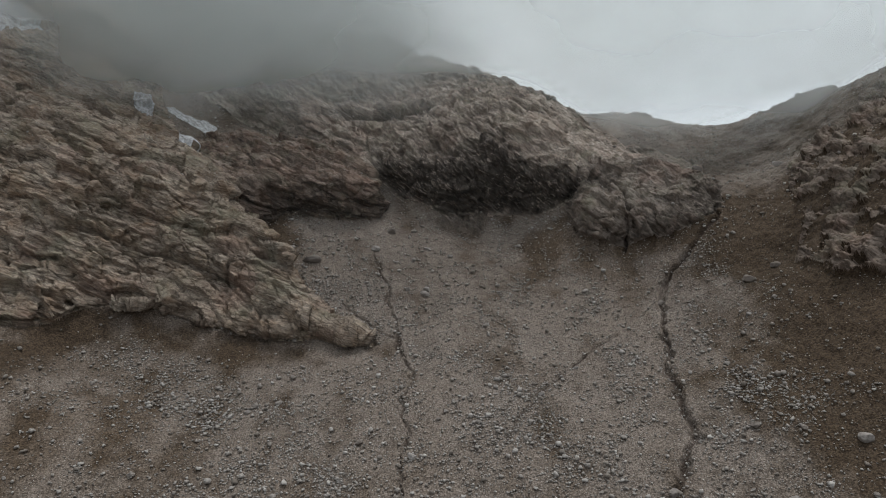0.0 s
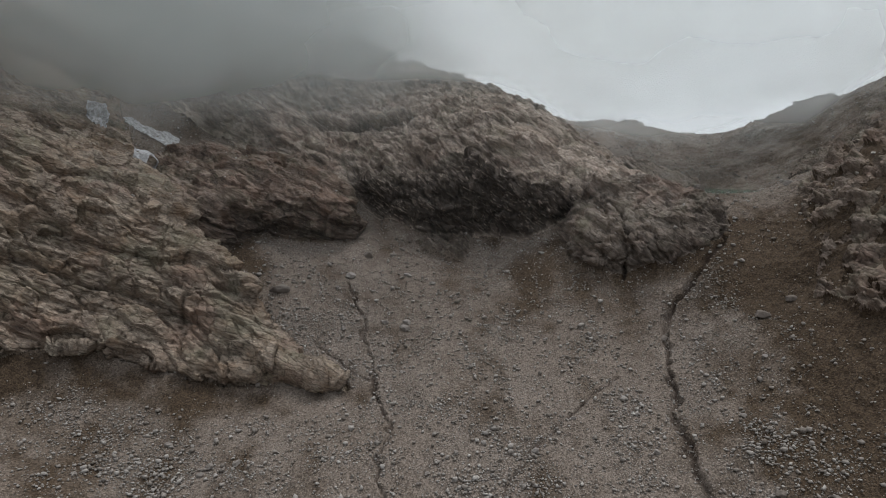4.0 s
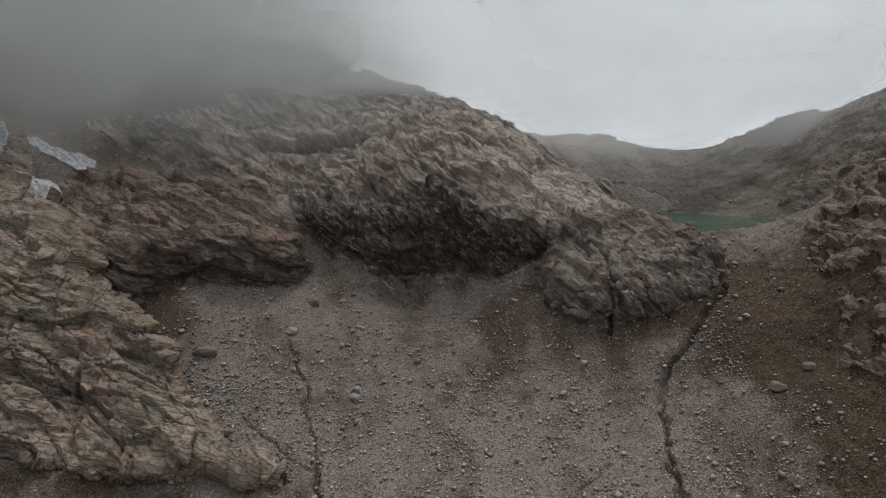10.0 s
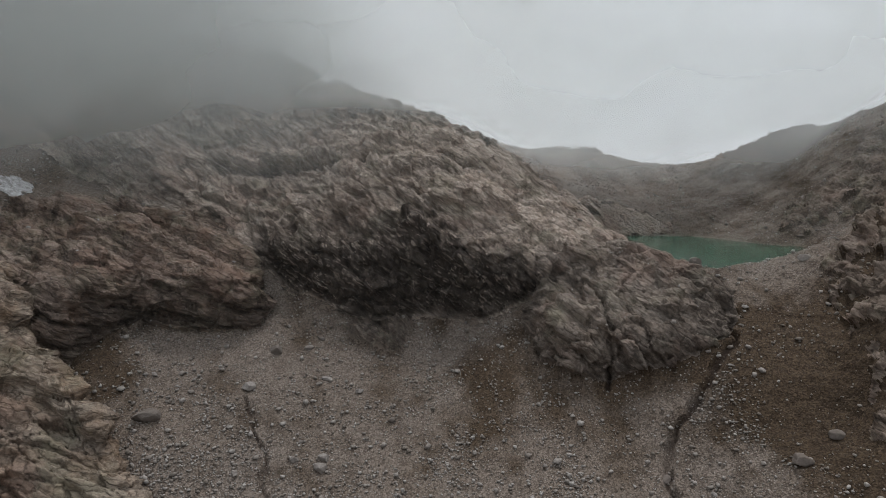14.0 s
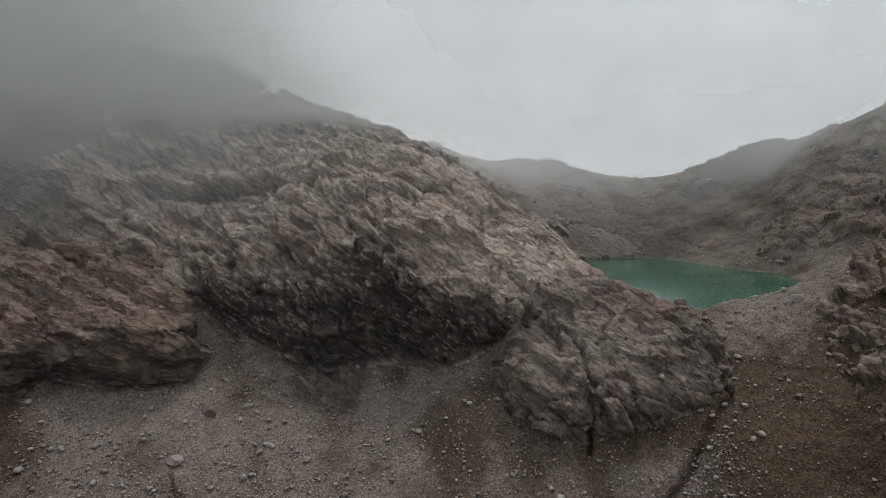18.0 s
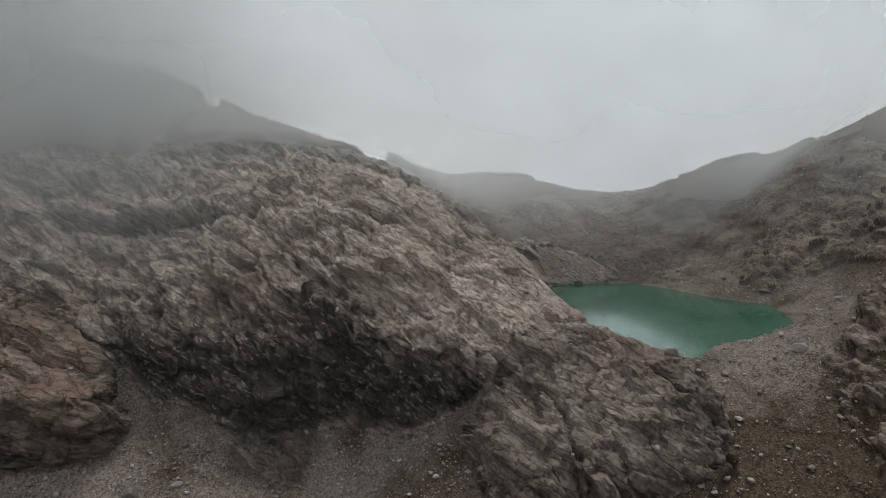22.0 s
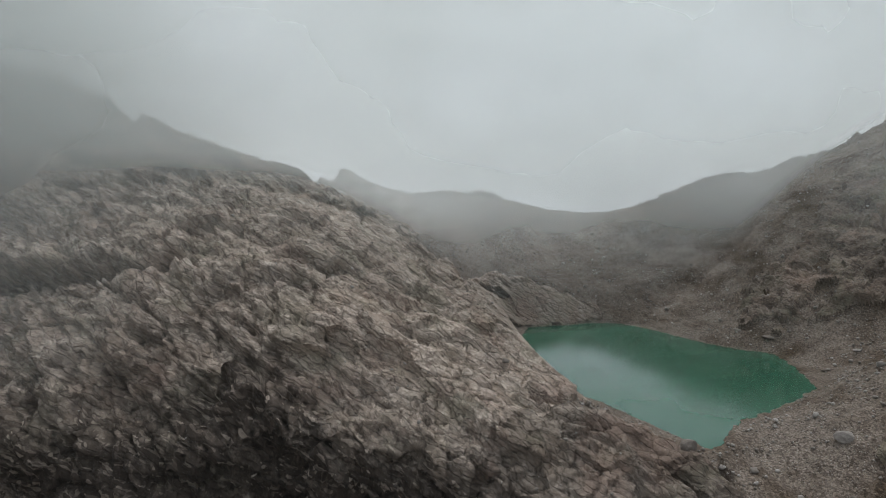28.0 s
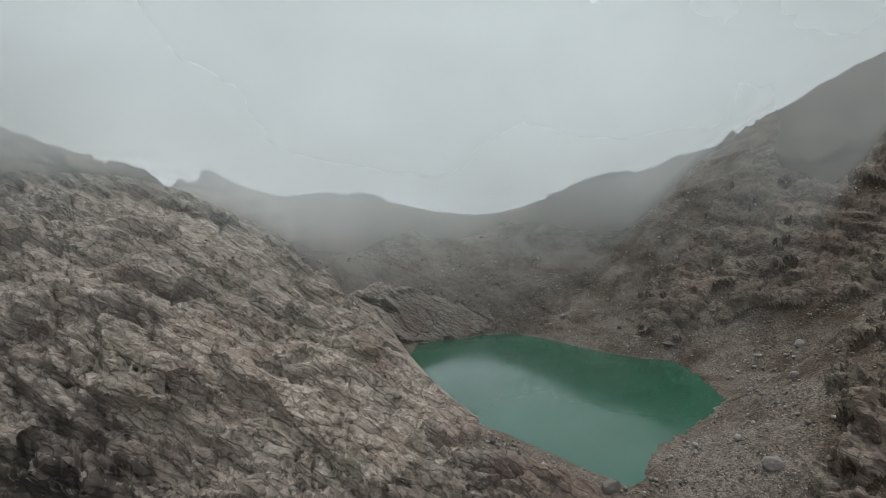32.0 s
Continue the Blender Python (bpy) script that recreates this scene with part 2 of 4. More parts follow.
def stone_material(name, light, dark, single):
    k = Nodes(name)
    pick = k.random() if single else k.island()
    col = k.ramp(pick, (0.0, dark), (0.55, tuple((a + c) / 2 for a, c in zip(light, dark))), (1.0, light))
    col = k.mix(k.ramp(k.noise(1.8, 5, 0.7), (0.35, 0.0), (0.7, 0.6)), col, tuple(c * 0.55 for c in dark))
    return k.done(col, 0.9, k.bump(k.noise(3.0, 5, 0.7), 0.7, 0.2), 0.25)


STONE = stone_material("loose_stone", (0.52, 0.50, 0.475), (0.20, 0.175, 0.15), False)
BOULDER = stone_material("boulder_rock", (0.38, 0.36, 0.34), (0.19, 0.165, 0.145), True)


# ---- the land: named lines of the plan, x y z in metres, water level at zero ----
LAND = {
    "lake_shore": [(81, 203, 0), (79, 212, 0), (77, 222, 0), (73, 233, 0), (74, 250, 0), (77, 268, 0), (87, 281, 0), (104, 281, 0), (113, 277, 0), (118, 264, 0), (123, 250, 0), (129.5, 242, 0), (125, 231, 0), (119, 221, 0), (107, 215, 0), (92, 210, 0)],
    "lake_bed": [(90, 230, -5), (100, 255, -8), (110, 240, -6)],
    "scree_foot": [(-150, 60, -50), (-70, 60, -85), (0, 60, -90), (60, 60, -78), (110, 70, -40), (170, 70, 0)],
    "scree_low": [(-86, 148, -38), (-65, 130, -48), (-64, 154, -41), (-41, 144, -49), (-42, 158, -43), (-24, 143, -48), (-6, 126, -53), (8, 131, -50), (34, 132, -49), (59, 124, -44), (76, 128, -34), (51, 145, -42)],
    "scree_mid": [(-17, 161, -42.5), (2, 156, -40), (29, 147, -43), (55, 141, -40), (62, 140, -38), (72, 156, -25.5), (57, 170, -31), (40, 157, -37.5)],
    "scree_high": [(-5, 179, -33.5), (-16, 184, -30), (26, 176, -32), (35, 183, -25.5), (-19, 191.5, -24), (-37, 185, -25), (-52, 195, -20), (70, 171, -22), (76, 165, -22.5), (47, 186, -21), (57, 185, -18.5), (72, 178, -14)],
    "cliff_foot": [(-50, 206, -13.5), (-45, 214, -12), (-22, 214, -14.5), (-15, 225, -7.5), (-23, 230, -3), (-7, 222, -10), (6, 215, -15), (20, 217, -14), (31, 211, -13.5), (40, 206, -8), (35, 195, -17)],
    "dome_back": [(40, 243, 17), (51, 231, 11), (54, 250, 13), (62, 268, 15), (58, 215, 5), (66, 225, 4), (31, 253, 27), (12, 252, 27), (-23, 250, 18)],
    "dome_ridge": [(24, 263, 32), (14, 271, 34), (0, 276, 37.5), (-20, 290, 45), (-60, 318, 66), (-120, 350, 96), (18, 291, 42.5), (40, 296, 34), (-5, 304, 50.5), (-28, 316, 62), (20, 330, 34), (45, 322, 27), (-10, 345, 42), (27, 370, 33), (55, 380, 36), (-20, 370, 42)],
    "left_flank": [(-87, 160, -22), (-95, 172, 2), (-62, 182, -16), (-82, 250, 15), (-100, 250, 28), (-112, 219, 19), (-125, 193, 17), (-160, 250, 59), (-140, 255, 50), (-107, 155, -16), (-92, 136, -36), (-190, 200, 55), (-150, 140, 0), (-75, 285, 35), (-230, 300, 120), (-78, 215, 5)],
    "right_slope": [(81, 160, -21), (88, 161, -12.5), (91, 146, -12), (94, 178, -5), (97, 167, 2), (97, 193, 3), (105, 186, 9), (110, 192, 11), (122, 205, 13), (140, 190, 25), (120, 160, 15), (106, 140, -2), (150, 140, 25), (200, 180, 60), (84, 203, -2)],
    "lake_right": [(133, 219, 4), (138, 230, 5), (137, 247, 9), (144, 249, 12), (150, 241, 20), (149, 227, 14), (160, 222, 22), (168, 258, 36), (131, 287, 12), (200, 250, 58)],
    "lake_head": [(98, 285, 4), (84, 298, 11), (111, 328, 17), (66, 300, 20), (130, 310, 16)],
    "skyline": [(75, 365, 32), (97, 362, 32.5), (112, 352, 29), (127, 342, 25), (140, 334, 24.5), (152, 328, 29), (170, 318, 37), (184, 312, 39), (201, 310, 43), (222, 308, 50), (244, 306, 61), (283, 300, 76), (330, 290, 100)],
    "far_side": [(75, 420, 5), (130, 410, 0), (200, 380, -5), (20, 440, 40), (-120, 460, 105), (300, 380, 20), (-250, 450, 160), (330, 180, 120), (300, 60, 60), (-260, 60, 0)],
}
POINTS = np.array([p for line in LAND.values() for p in line], float)

# masses of rock that stand on the land: outline, tops, width of the rise along the front
MASSES = {
    "dome": ([(-20, 230), (-15, 225), (-7, 222), (0, 218), (7, 216), (13, 217), (20, 217), (26, 214), (31, 211), (36, 208.5), (41, 206.5), (47, 204), (60, 212), (74, 226), (71, 240), (72, 262), (66, 285), (45, 320), (20, 330), (-60, 330), (-80, 270), (-40, 244), (-27, 234)],
             [(-22, 233, 5), (-18, 231, 5), (-12, 228, 5), (-2, 225, 5), (10, 220.5, 5), (22, 218.5, 6), (31, 214, 5), (40, 209, 2), (46, 205.5, 0), (2, 231, 15.5), (24, 230, 19), (-8, 236, 14), (13, 231, 17), (38, 225, 12), (46, 225, 12)] + LAND["dome_back"] + LAND["dome_ridge"][:13], 2.6),
    "block": ([(-60, 197), (-55, 197.5), (-51, 205), (-46, 213), (-38, 211.5), (-30, 212), (-22, 214), (-19, 219), (-24, 228), (-34, 236), (-55, 244), (-84, 244), (-84, 215), (-68, 204)],
              [(-56, 201, -3), (-48, 210, -1), (-46, 220, 5), (-37, 214, 0), (-25, 217, -1.5), (-22, 222, -1), (-32, 226, 4), (-68, 220, 8), (-60, 206, 0), (-50, 235, 11), (-82, 250, 16), (-80, 220, 8), (-30, 234, 7)], 2.4),
    "hump": ([(41.5, 205), (38, 200), (39, 193), (44, 188.5), (50, 186.5), (58, 185), (66, 182.5), (73, 182), (78, 186), (80, 196), (76, 206), (66, 214), (54, 213), (46, 208)],
             [(43, 203, -3.5), (44, 196, -6.5), (47, 193, -8.5), (53, 192, -8.5), (60, 189.5, -9), (68, 188, -8.5), (75, 188, -8.5), (48, 204, -1.5), (56, 203, -0.5), (64, 206, 2.5), (72, 200, -1.5), (79, 203, -1), (58, 196, -4.5)], 3.2),
    "ledge": ([(-190, 120), (-98, 140), (-86, 154), (-72, 160), (-64, 160.5), (-52, 161), (-42, 162), (-31, 163.5), (-24, 162.5), (-17, 163), (-20, 168), (-29, 170), (-37, 175), (-46, 184), (-55, 190), (-63, 196), (-72, 208), (-88, 226), (-104, 252), (-150, 275), (-240, 300)],
              [(-19, 165, -38.5), (-25, 168.5, -36), (-31, 166, -37), (-42, 164, -36.5), (-42, 174, -26), (-53, 171, -28.5), (-64, 162.5, -34), (-62, 174, -20.5), (-71, 176, -13), (-71, 181, -4), (-55, 183, -14), (-58, 190, -8), (-94, 183, 11), (-86, 158, -27), (-85, 186, 4), (-72, 200, 3)] + LAND["left_flank"][3:13], 2.6),
    "tooth": ([(50, 392), (48, 378), (54, 372), (62, 374), (60, 392)], [(50, 390, 41), (48, 378, 38), (56, 376, 42), (62, 378, 35), (60, 390, 38)], 6.0),
}


def spline(r2):
    return r2 * np.log(r2 + 1e-9)


def fit_land(pts, smooth):
    """Thin-plate sheet over the lines of the plan."""
    q = pts[:, :2] / 100
    n = len(q)
    k = spline(((q[:, None] - q[None]) ** 2).sum(2)) + smooth * np.eye(n)
    a = np.zeros((n + 3, n + 3))
    a[:n, :n] = k
    a[:n, n], a[:n, n + 1:] = 1, q
    a[n, :n], a[n + 1:, :n] = 1, q.T
    w = np.linalg.solve(a, np.concatenate([pts[:, 2], np.zeros(3)]))
    return q, w


LX0, LX1, LY0, LY1, LSTEP = -300.0, 380.0, 20.0, 480.0, 2.0
gx, gy = np.arange(LX0, LX1 + 1, LSTEP), np.arange(LY0, LY1 + 1, LSTEP)


def lattice_of(pts, smooth):
    """The sheet through the points on an even grid."""
    q, w = fit_land(np.array(pts, float), smooth)
    grid = np.zeros((len(gy), len(gx)))
    for row_no, yy in enumerate(gy):
        pq = np.stack([gx / 100, np.full(len(gx), yy / 100)], 1)
        grid[row_no] = spline(((pq[:, None] - q[None]) ** 2).sum(2)) @ w[:-3] + w[-3] + pq @ w[-2:]
    return grid


def from_grid(grid, x, y):
    """A sheet's height anywhere."""
    fx = np.clip((x - LX0) / LSTEP, 0, len(gx) - 1.001)
    fy = np.clip((y - LY0) / LSTEP, 0, len(gy) - 1.001)
    i, j = fx.astype(int), fy.astype(int)
    a, b = fx - i, fy - j
    return (grid[j, i] * (1 - a) + grid[j, i + 1] * a) * (1 - b) + (grid[j + 1, i] * (1 - a) + grid[j + 1, i + 1] * a) * b


def ease(v, lo, hi):
    t = np.clip((v - lo) / (hi - lo), 0, 1)
    return t * t * (3 - 2 * t)


def inside(x, y, poly):
    """Signed distance to a closed outline, positive within."""
    d = np.full(x.shape, 1e9)
    odd = np.zeros(x.shape, bool)
    n = len(poly)
    for a in range(n):
        (x0, y0), (x1, y1) = poly[a], poly[(a + 1) % n]
        ex, ey = x1 - x0, y1 - y0
        t = np.clip(((x - x0) * ex + (y - y0) * ey) / (ex * ex + ey * ey), 0, 1)
        d = np.minimum(d, np.hypot(x - x0 - t * ex, y - y0 - t * ey))
        odd ^= ((y0 > y) != (y1 > y)) & (x < ex * (y - y0) / (ey + 1e-12) + x0)
    return np.where(odd, d, -d)


lattice = lattice_of(POINTS, 0.0004)
mass_grid = {name: lattice_of(tops, 0.0008) for name, (_, tops, _) in MASSES.items()}


def lay(x, y):
    """Height of the land with its masses of rock."""
    x, y = np.asarray(x, float), np.asarray(y, float)
    low = from_grid(lattice, x, y)
    z = low.copy()
    for name, (outline, _, width) in MASSES.items():
        xs, ys = [p[0] for p in outline], [p[1] for p in outline]
        box = (x > min(xs)) & (x < max(xs)) & (y > min(ys)) & (y < max(ys))
        if box.any():
            bx, by, bl = x[box], y[box], low[box]
            d = inside(bx, by, outline)
            rise = np.maximum(from_grid(mass_grid[name], bx, by) - bl, -0.6 if name == "dome" else 0.0)
            top = bl + rise * ease(d, 0, width)
            z[box] = np.where(d > 0, top if name == "dome" else np.maximum(z[box], top), z[box])
    return z


# ---- fractal noise on arrays ----
def hashed(i, j, k, seed):
    h = i * np.uint32(374761393) + j * np.uint32(668265263) + k * np.uint32(1274126177) + np.uint32(seed * 974711)
    h = (h ^ (h >> np.uint32(13))) * np.uint32(1274126177)
    h = h ^ (h >> np.uint32(16))
    return (h & np.uint32(0xFFFF)).astype(np.float32) * np.float32(1 / 32767.5) - np.float32(1.0)


def value_noise(x, y, z, seed):
    fi, fj, fk = np.floor(x), np.floor(y), np.floor(z)
    i, j, k = (f.astype(np.int32).astype(np.uint32) for f in (fi, fj, fk))
    a, b, c = x - fi, y - fj, z - fk
    a, b, c = a * a * (3 - 2 * a), b * b * (3 - 2 * b), c * c * (3 - 2 * c)
    one = np.uint32(1)
    corner = [[[hashed(i + one * di, j + one * dj, k + one * dk, seed) for dk in (0, 1)] for dj in (0, 1)] for di in (0, 1)]
    lines = [[corner[di][dj][0] + c * (corner[di][dj][1] - corner[di][dj][0]) for dj in (0, 1)] for di in (0, 1)]
    faces = [lines[di][0] + b * (lines[di][1] - lines[di][0]) for di in (0, 1)]
    return faces[0] + a * (faces[1] - faces[0])


def fbm(p, size, octaves, seed, rough=0.5, ridged=False):
    x, y, z = ((p[..., c] / size).astype(np.float32) for c in range(3))
    out, amp, total = 0, 1.0, 0.0
    for o in range(octaves):
        v = value_noise(x, y, z, seed + o * 17)
        out = out + amp * ((1 - 2 * np.abs(v)) if ridged else v)
        total += amp
        amp *= rough
        x, y, z = x * 2.03 + 5.1, y * 2.03 + 1.7, z * 2.03 + 3.3
    return out / total


def smooth01(v, lo, hi):
    t = np.clip((v - lo) / (hi - lo), 0, 1)
    return t * t * (3 - 2 * t)


def from_line(x, y, line):
    """Distance to an open line."""
    d = np.full(x.shape, 1e9)
    for (x0, y0), (x1, y1) in zip(line[:-1], line[1:]):
        ex, ey = x1 - x0, y1 - y0
        t = np.clip(((x - x0) * ex + (y - y0) * ey) / (ex * ex + ey * ey), 0, 1)
        d = np.minimum(d, np.hypot(x - x0 - t * ex, y - y0 - t * ey))
    return d


# ---- the sheet of ground: columns fan out from a far point, rows follow the slope ----
APEX = (15.0, -140.0)
COLS, ROWS_N = 1120, 960
even = np.linspace(-0.52, 0.74, 2000)
share = np.cumsum(1.0 + 0.9 * (1 - ease(np.abs(even + 0.02), 0.24, 0.34)) - 0.45 * ease(even, 0.42, 0.5))
slopes = np.interp(np.linspace(share[0], share[-1], COLS), share, even)
fine = np.linspace(96.0, 430.0, 1600)
base = np.zeros((COLS, ROWS_N, 3), np.float64)
for c, s in enumerate(slopes):
    xs = APEX[0] + s * (fine - APEX[1])
    zs = lay(xs, fine)
    step = np.hypot(np.diff(fine) * math.hypot(1, s), np.diff(zs)) / (0.35 + 0.65 * (fine[1:] + 20) / 240)
    arc = np.concatenate([[0], np.cumsum(step)])
    ys = np.interp(np.linspace(0, arc[-1], ROWS_N), arc, fine)
    base[c, :, 1] = ys
    base[c, :, 0] = APEX[0] + s * (ys - APEX[1])
base[..., 2] = lay(base[..., 0], base[..., 1])

ROCK_AREAS = {name: MASSES[key][0] for name, key in (("rock_dome", "dome"), ("rock_block", "block"), ("rock_hump", "hump"), ("rock_ledge", "ledge"))}
ROCK_AREAS.update({
    "rock_flank": [(-72, 262), (-46, 243), (-30, 262), (-60, 325), (30, 325), (20, 460), (-300, 470), (-260, 300), (-110, 270)],
    "foot_knob": [(-2, 216), (0, 212), (5, 209.5), (10, 209), (13, 212), (15, 218), (5, 219)],
    "rock_crag": [(129, 252), (133, 245), (138, 241), (142, 237), (148, 226), (153, 214), (165, 206), (200, 205), (215, 250), (170, 265), (150, 262), (136, 263)],
    "rock_headwall": [(72, 272), (77, 277), (87, 281), (97, 282), (109, 281), (110, 286), (102, 291), (91, 297), (80, 297), (68, 284)],
    "ridge_rock": [(140, 331), (158, 316), (172, 309), (205, 303), (240, 300), (330, 285), (330, 320), (220, 330), (165, 330)],
    "crest_rock": [(44, 386), (75, 370), (97, 367), (112, 357), (125, 349), (141, 338), (141, 328), (125, 337), (97, 352), (75, 354), (48, 366)],
    "rock_rib": [(84, 141), (82, 155), (88, 164), (97, 190), (112, 198), (130, 206), (150, 208), (190, 200), (190, 140), (110, 128), (90, 132)],
})
LIFT = {"rock_dome": 0.3, "rock_flank": 0.3, "foot_knob": 2.4, "rock_block": 0.4, "rock_hump": 0.6, "rock_ledge": 0.5, "rock_crag": 1.5, "rock_headwall": 3.0, "ridge_rock": 0.9, "crest_rock": 0.3, "rock_rib": 1.3}
x, y = base[..., 0].copy(), base[..., 1].copy()
wob = 1.7 * fbm(base, 12, 3, 3) + 1.2 * fbm(base, 3.5, 2, 4)
area = {name: inside(x, y, poly) for name, poly in ROCK_AREAS.items()}
in_dome, in_block, in_hump, in_ledge = (area[k].copy() for k in ("rock_dome", "rock_block", "rock_hump", "rock_ledge"))
for name in area:
    area[name] += wob * {"rock_dome": 0.22, "rock_hump": 0.3, "rock_block": 0.3, "rock_ledge": 0.5, "foot_knob": 0.4}.get(name, 1.0)
low_z = from_grid(lattice, x, y)
patchy = fbm(base, 11, 4, 7)
area["rock_rib"] = np.minimum(area["rock_rib"], 9 * (0.35 * patchy + 0.75 * fbm(base, 3.6, 3, 8) + 0.0))
area["ridge_rock"] = np.minimum(area["ridge_rock"], 14 * (patchy + 0.30 - 0.4 * smooth01(x, 195, 215)))
area["crest_rock"] = np.minimum(area["crest_rock"], 12 * (patchy + 0.02))
area["rock_crag"] = np.minimum(area["rock_crag"], 10 * (0.5 * patchy + 0.6 * fbm(base, 4.5, 3, 9) + 0.16))
rocky = np.zeros(x.shape)
shift = np.zeros(x.shape)
for name, a in area.items():
    rocky = np.maximum(rocky, smooth01(a, -0.5, 0.8))
    shift = np.maximum(shift, LIFT[name] * (1 - np.exp(-np.maximum(a, 0) / 1.8)))

# undercut feet and the bulging walls above them
jut = 0.8 + 0.7 * fbm(base, 9, 2, 71)
front_dome = smooth01(x, -20, -12) * (1 - smooth01(x, 42, 47)) * (1 - smooth01(in_dome, 9, 16))
front_block = smooth01(x, -62, -54) * (1 - smooth01(x, -22, -18)) * (1 - smooth01(in_block, 6, 12))
front_hump = (1 - smooth01(in_hump, 6, 10)) * (1 - smooth01(y, 200, 206))
front_ledge = (1 - smooth01(in_ledge, 3, 7)) * (1 - smooth01(y, 164, 170))
for front, d, deep, out in ((front_dome, in_dome, 1.5, 2.6), (front_block, in_block, 1.8, 1.6), (front_hump, in_hump, 0.7, 1.4), (front_ledge, in_ledge, 0.4, 1.2)):
    base[..., 1] += front * jut * (deep * smooth01(d, -0.2, 0.4) * (1 - smooth01(d, 0.7, 1.3)) - out * smooth01(d, 0.8, 2.0) * (1 - smooth01(d, 3.0, 8.0)))

# normals of the smooth sheet
du = np.gradient(base, axis=0)
dv = np.gradient(base, axis=1)
nrm = np.cross(du, dv)
nrm /= np.linalg.norm(nrm, axis=2, keepdims=True) + 1e-9
steep = 1 - smooth01(np.abs(nrm[..., 2]), 0.35, 0.75)


def facets(p, size, seed):
    """Tilted blocks: each cell is a plane of its own; also the gap to the next cell and the cell's number."""
    q = (p / size).astype(np.float32)
    low = np.floor(q)
    frac = q - low
    ci, cj, ck = (low[:, c].astype(np.int32).astype(np.uint32) for c in range(3))
    best = np.full(len(q), 1e9, np.float32)
    second = best.copy()
    value = np.zeros(len(q), np.float32)
    number = np.zeros(len(q), np.int64)
    for di in (-1, 0, 1):
        for dj in (-1, 0, 1):
            for dk in (-1, 0, 1):
                i, j, k = ci + np.uint32(di & 0xFFFFFFFF), cj + np.uint32(dj & 0xFFFFFFFF), ck + np.uint32(dk & 0xFFFFFFFF)
                a, b, c = hashed(i, j, k, seed), hashed(i, j, k, seed + 1), hashed(i, j, k, seed + 2)
                ox, oy, oz = frac[:, 0] - di - 0.5 - 0.45 * a, frac[:, 1] - dj - 0.5 - 0.45 * b, frac[:, 2] - dk - 0.5 - 0.45 * c
                d = ox * ox + oy * oy + oz * oz
                near = d < best
                second = np.where(near, best, np.minimum(second, d))
                value = np.where(near, 0.8 * (a - c) + 1.2 * (b * ox + c * oy + a * oz), value)
                number = np.where(near, (i * np.uint32(73856093)) ^ (j * np.uint32(19349663)) ^ (k * np.uint32(83492791)), number)
                best = np.where(near, d, best)
    return value, np.sqrt(second) - np.sqrt(best), number


# rock relief: dipping beds that step out like shingles, tilted blocks, open joints
dip = np.array([0.60, 0.10, 0.79])
strike = np.array([0.74, -0.42, -0.52])
cross = np.cross(dip, strike)
on = rocky > 0.01
pr = base[on]
bend = 2.6 * fbm(pr, 15, 3, 11)
frame_rock = np.stack([pr @ strike * 0.50, pr @ cross * 0.85, (pr @ dip + 0.5 * bend) * 1.25], -1)
leftward = np.maximum(in_ledge, in_block)[on] > 0.5
frame_rock[leftward] = np.stack([pr @ np.array([0.90, -0.33, -0.27]) * 0.42, pr @ np.array([0.28, 0.94, -0.2]) * 0.8, (pr @ np.array([0.40, 0.12, 0.91]) + 0.5 * bend) * 1.3], -1)[leftward]
frame_rock += 0.9 * fbm(pr, 7, 3, 15)[:, None]
steep_r = steep[on]
wall_r = front_dome[on]
hump_r = smooth01(area["rock_hump"][on], -1, 2)
rib_r = smooth01(np.maximum(area["rock_rib"], area["rock_crag"])[on], -1, 1)
ledge_r = smooth01(area["rock_ledge"][on], -1, 3) + 0.6 * smooth01(area["rock_block"][on], -1, 3)
far_r = smooth01(np.maximum(area["ridge_rock"], area["crest_rock"])[on], -1, 1) * (pr[:, 1] > 290)
gentle = smooth01(np.maximum(in_ledge, in_block)[on], -1, 2)
bed = (pr @ dip) * (1 - gentle) + (pr @ np.array([0.40, 0.12, 0.91])) * gentle + bend * (1 + 0.7 * gentle)
saw1 = (bed / (7.5 + 1.5 * (ledge_r > 0.5)) + 0.3 * fbm(pr, 9, 2, 13)) % 1.0
saw2 = ((bed + 0.9 * fbm(pr, 3, 2, 12)) / 2.6) % 1.0
block1, gap1, slab_no = facets(frame_rock, 4.6, 101)
block2, gap2, _ = facets(frame_rock + 0.6 * fbm(pr, 2.2, 2, 14)[:, None], 1.9, 131)
block3, _, _ = facets(frame_rock + 0.3 * fbm(pr, 1.1, 2, 16)[:, None], 0.95, 171)
runs = np.stack([(pr[:, 0] + 0.25 * pr[:, 2]) / 1.5, pr[:, 1] / 2.4, pr[:, 2] / 5.5], -1) + 0.5 * fbm(pr, 4, 3, 18)[:, None]
mixed = smooth01(fbm(pr, 14, 2, 17), -0.35, 0.35)
relief = 1.9 * fbm(pr, 23, 3, 21) + 1.1 * fbm(pr, 7, 2, 22, 0.5, True) + 1.05 * (1 - 0.5 * rib_r) * block1 + 0.40 * block2 * (0.6 + 0.8 * mixed) + 0.17 * block3
relief += (1 - 0.8 * hump_r) * ((1.0 + 1.5 * ledge_r) * (0.6 - saw1 ** 2.2) + (0.16 + 0.1 * ledge_r) * (0.6 - saw2 ** 1.5))
relief -= 0.55 * (1 - smooth01(gap1, 0.0, 0.06)) + 0.28 * (1 - smooth01(gap2, 0.0, 0.09))
relief += (0.45 * steep_r + 0.75 * wall_r) * fbm(runs, 1.0, 4, 26, 0.65, True)
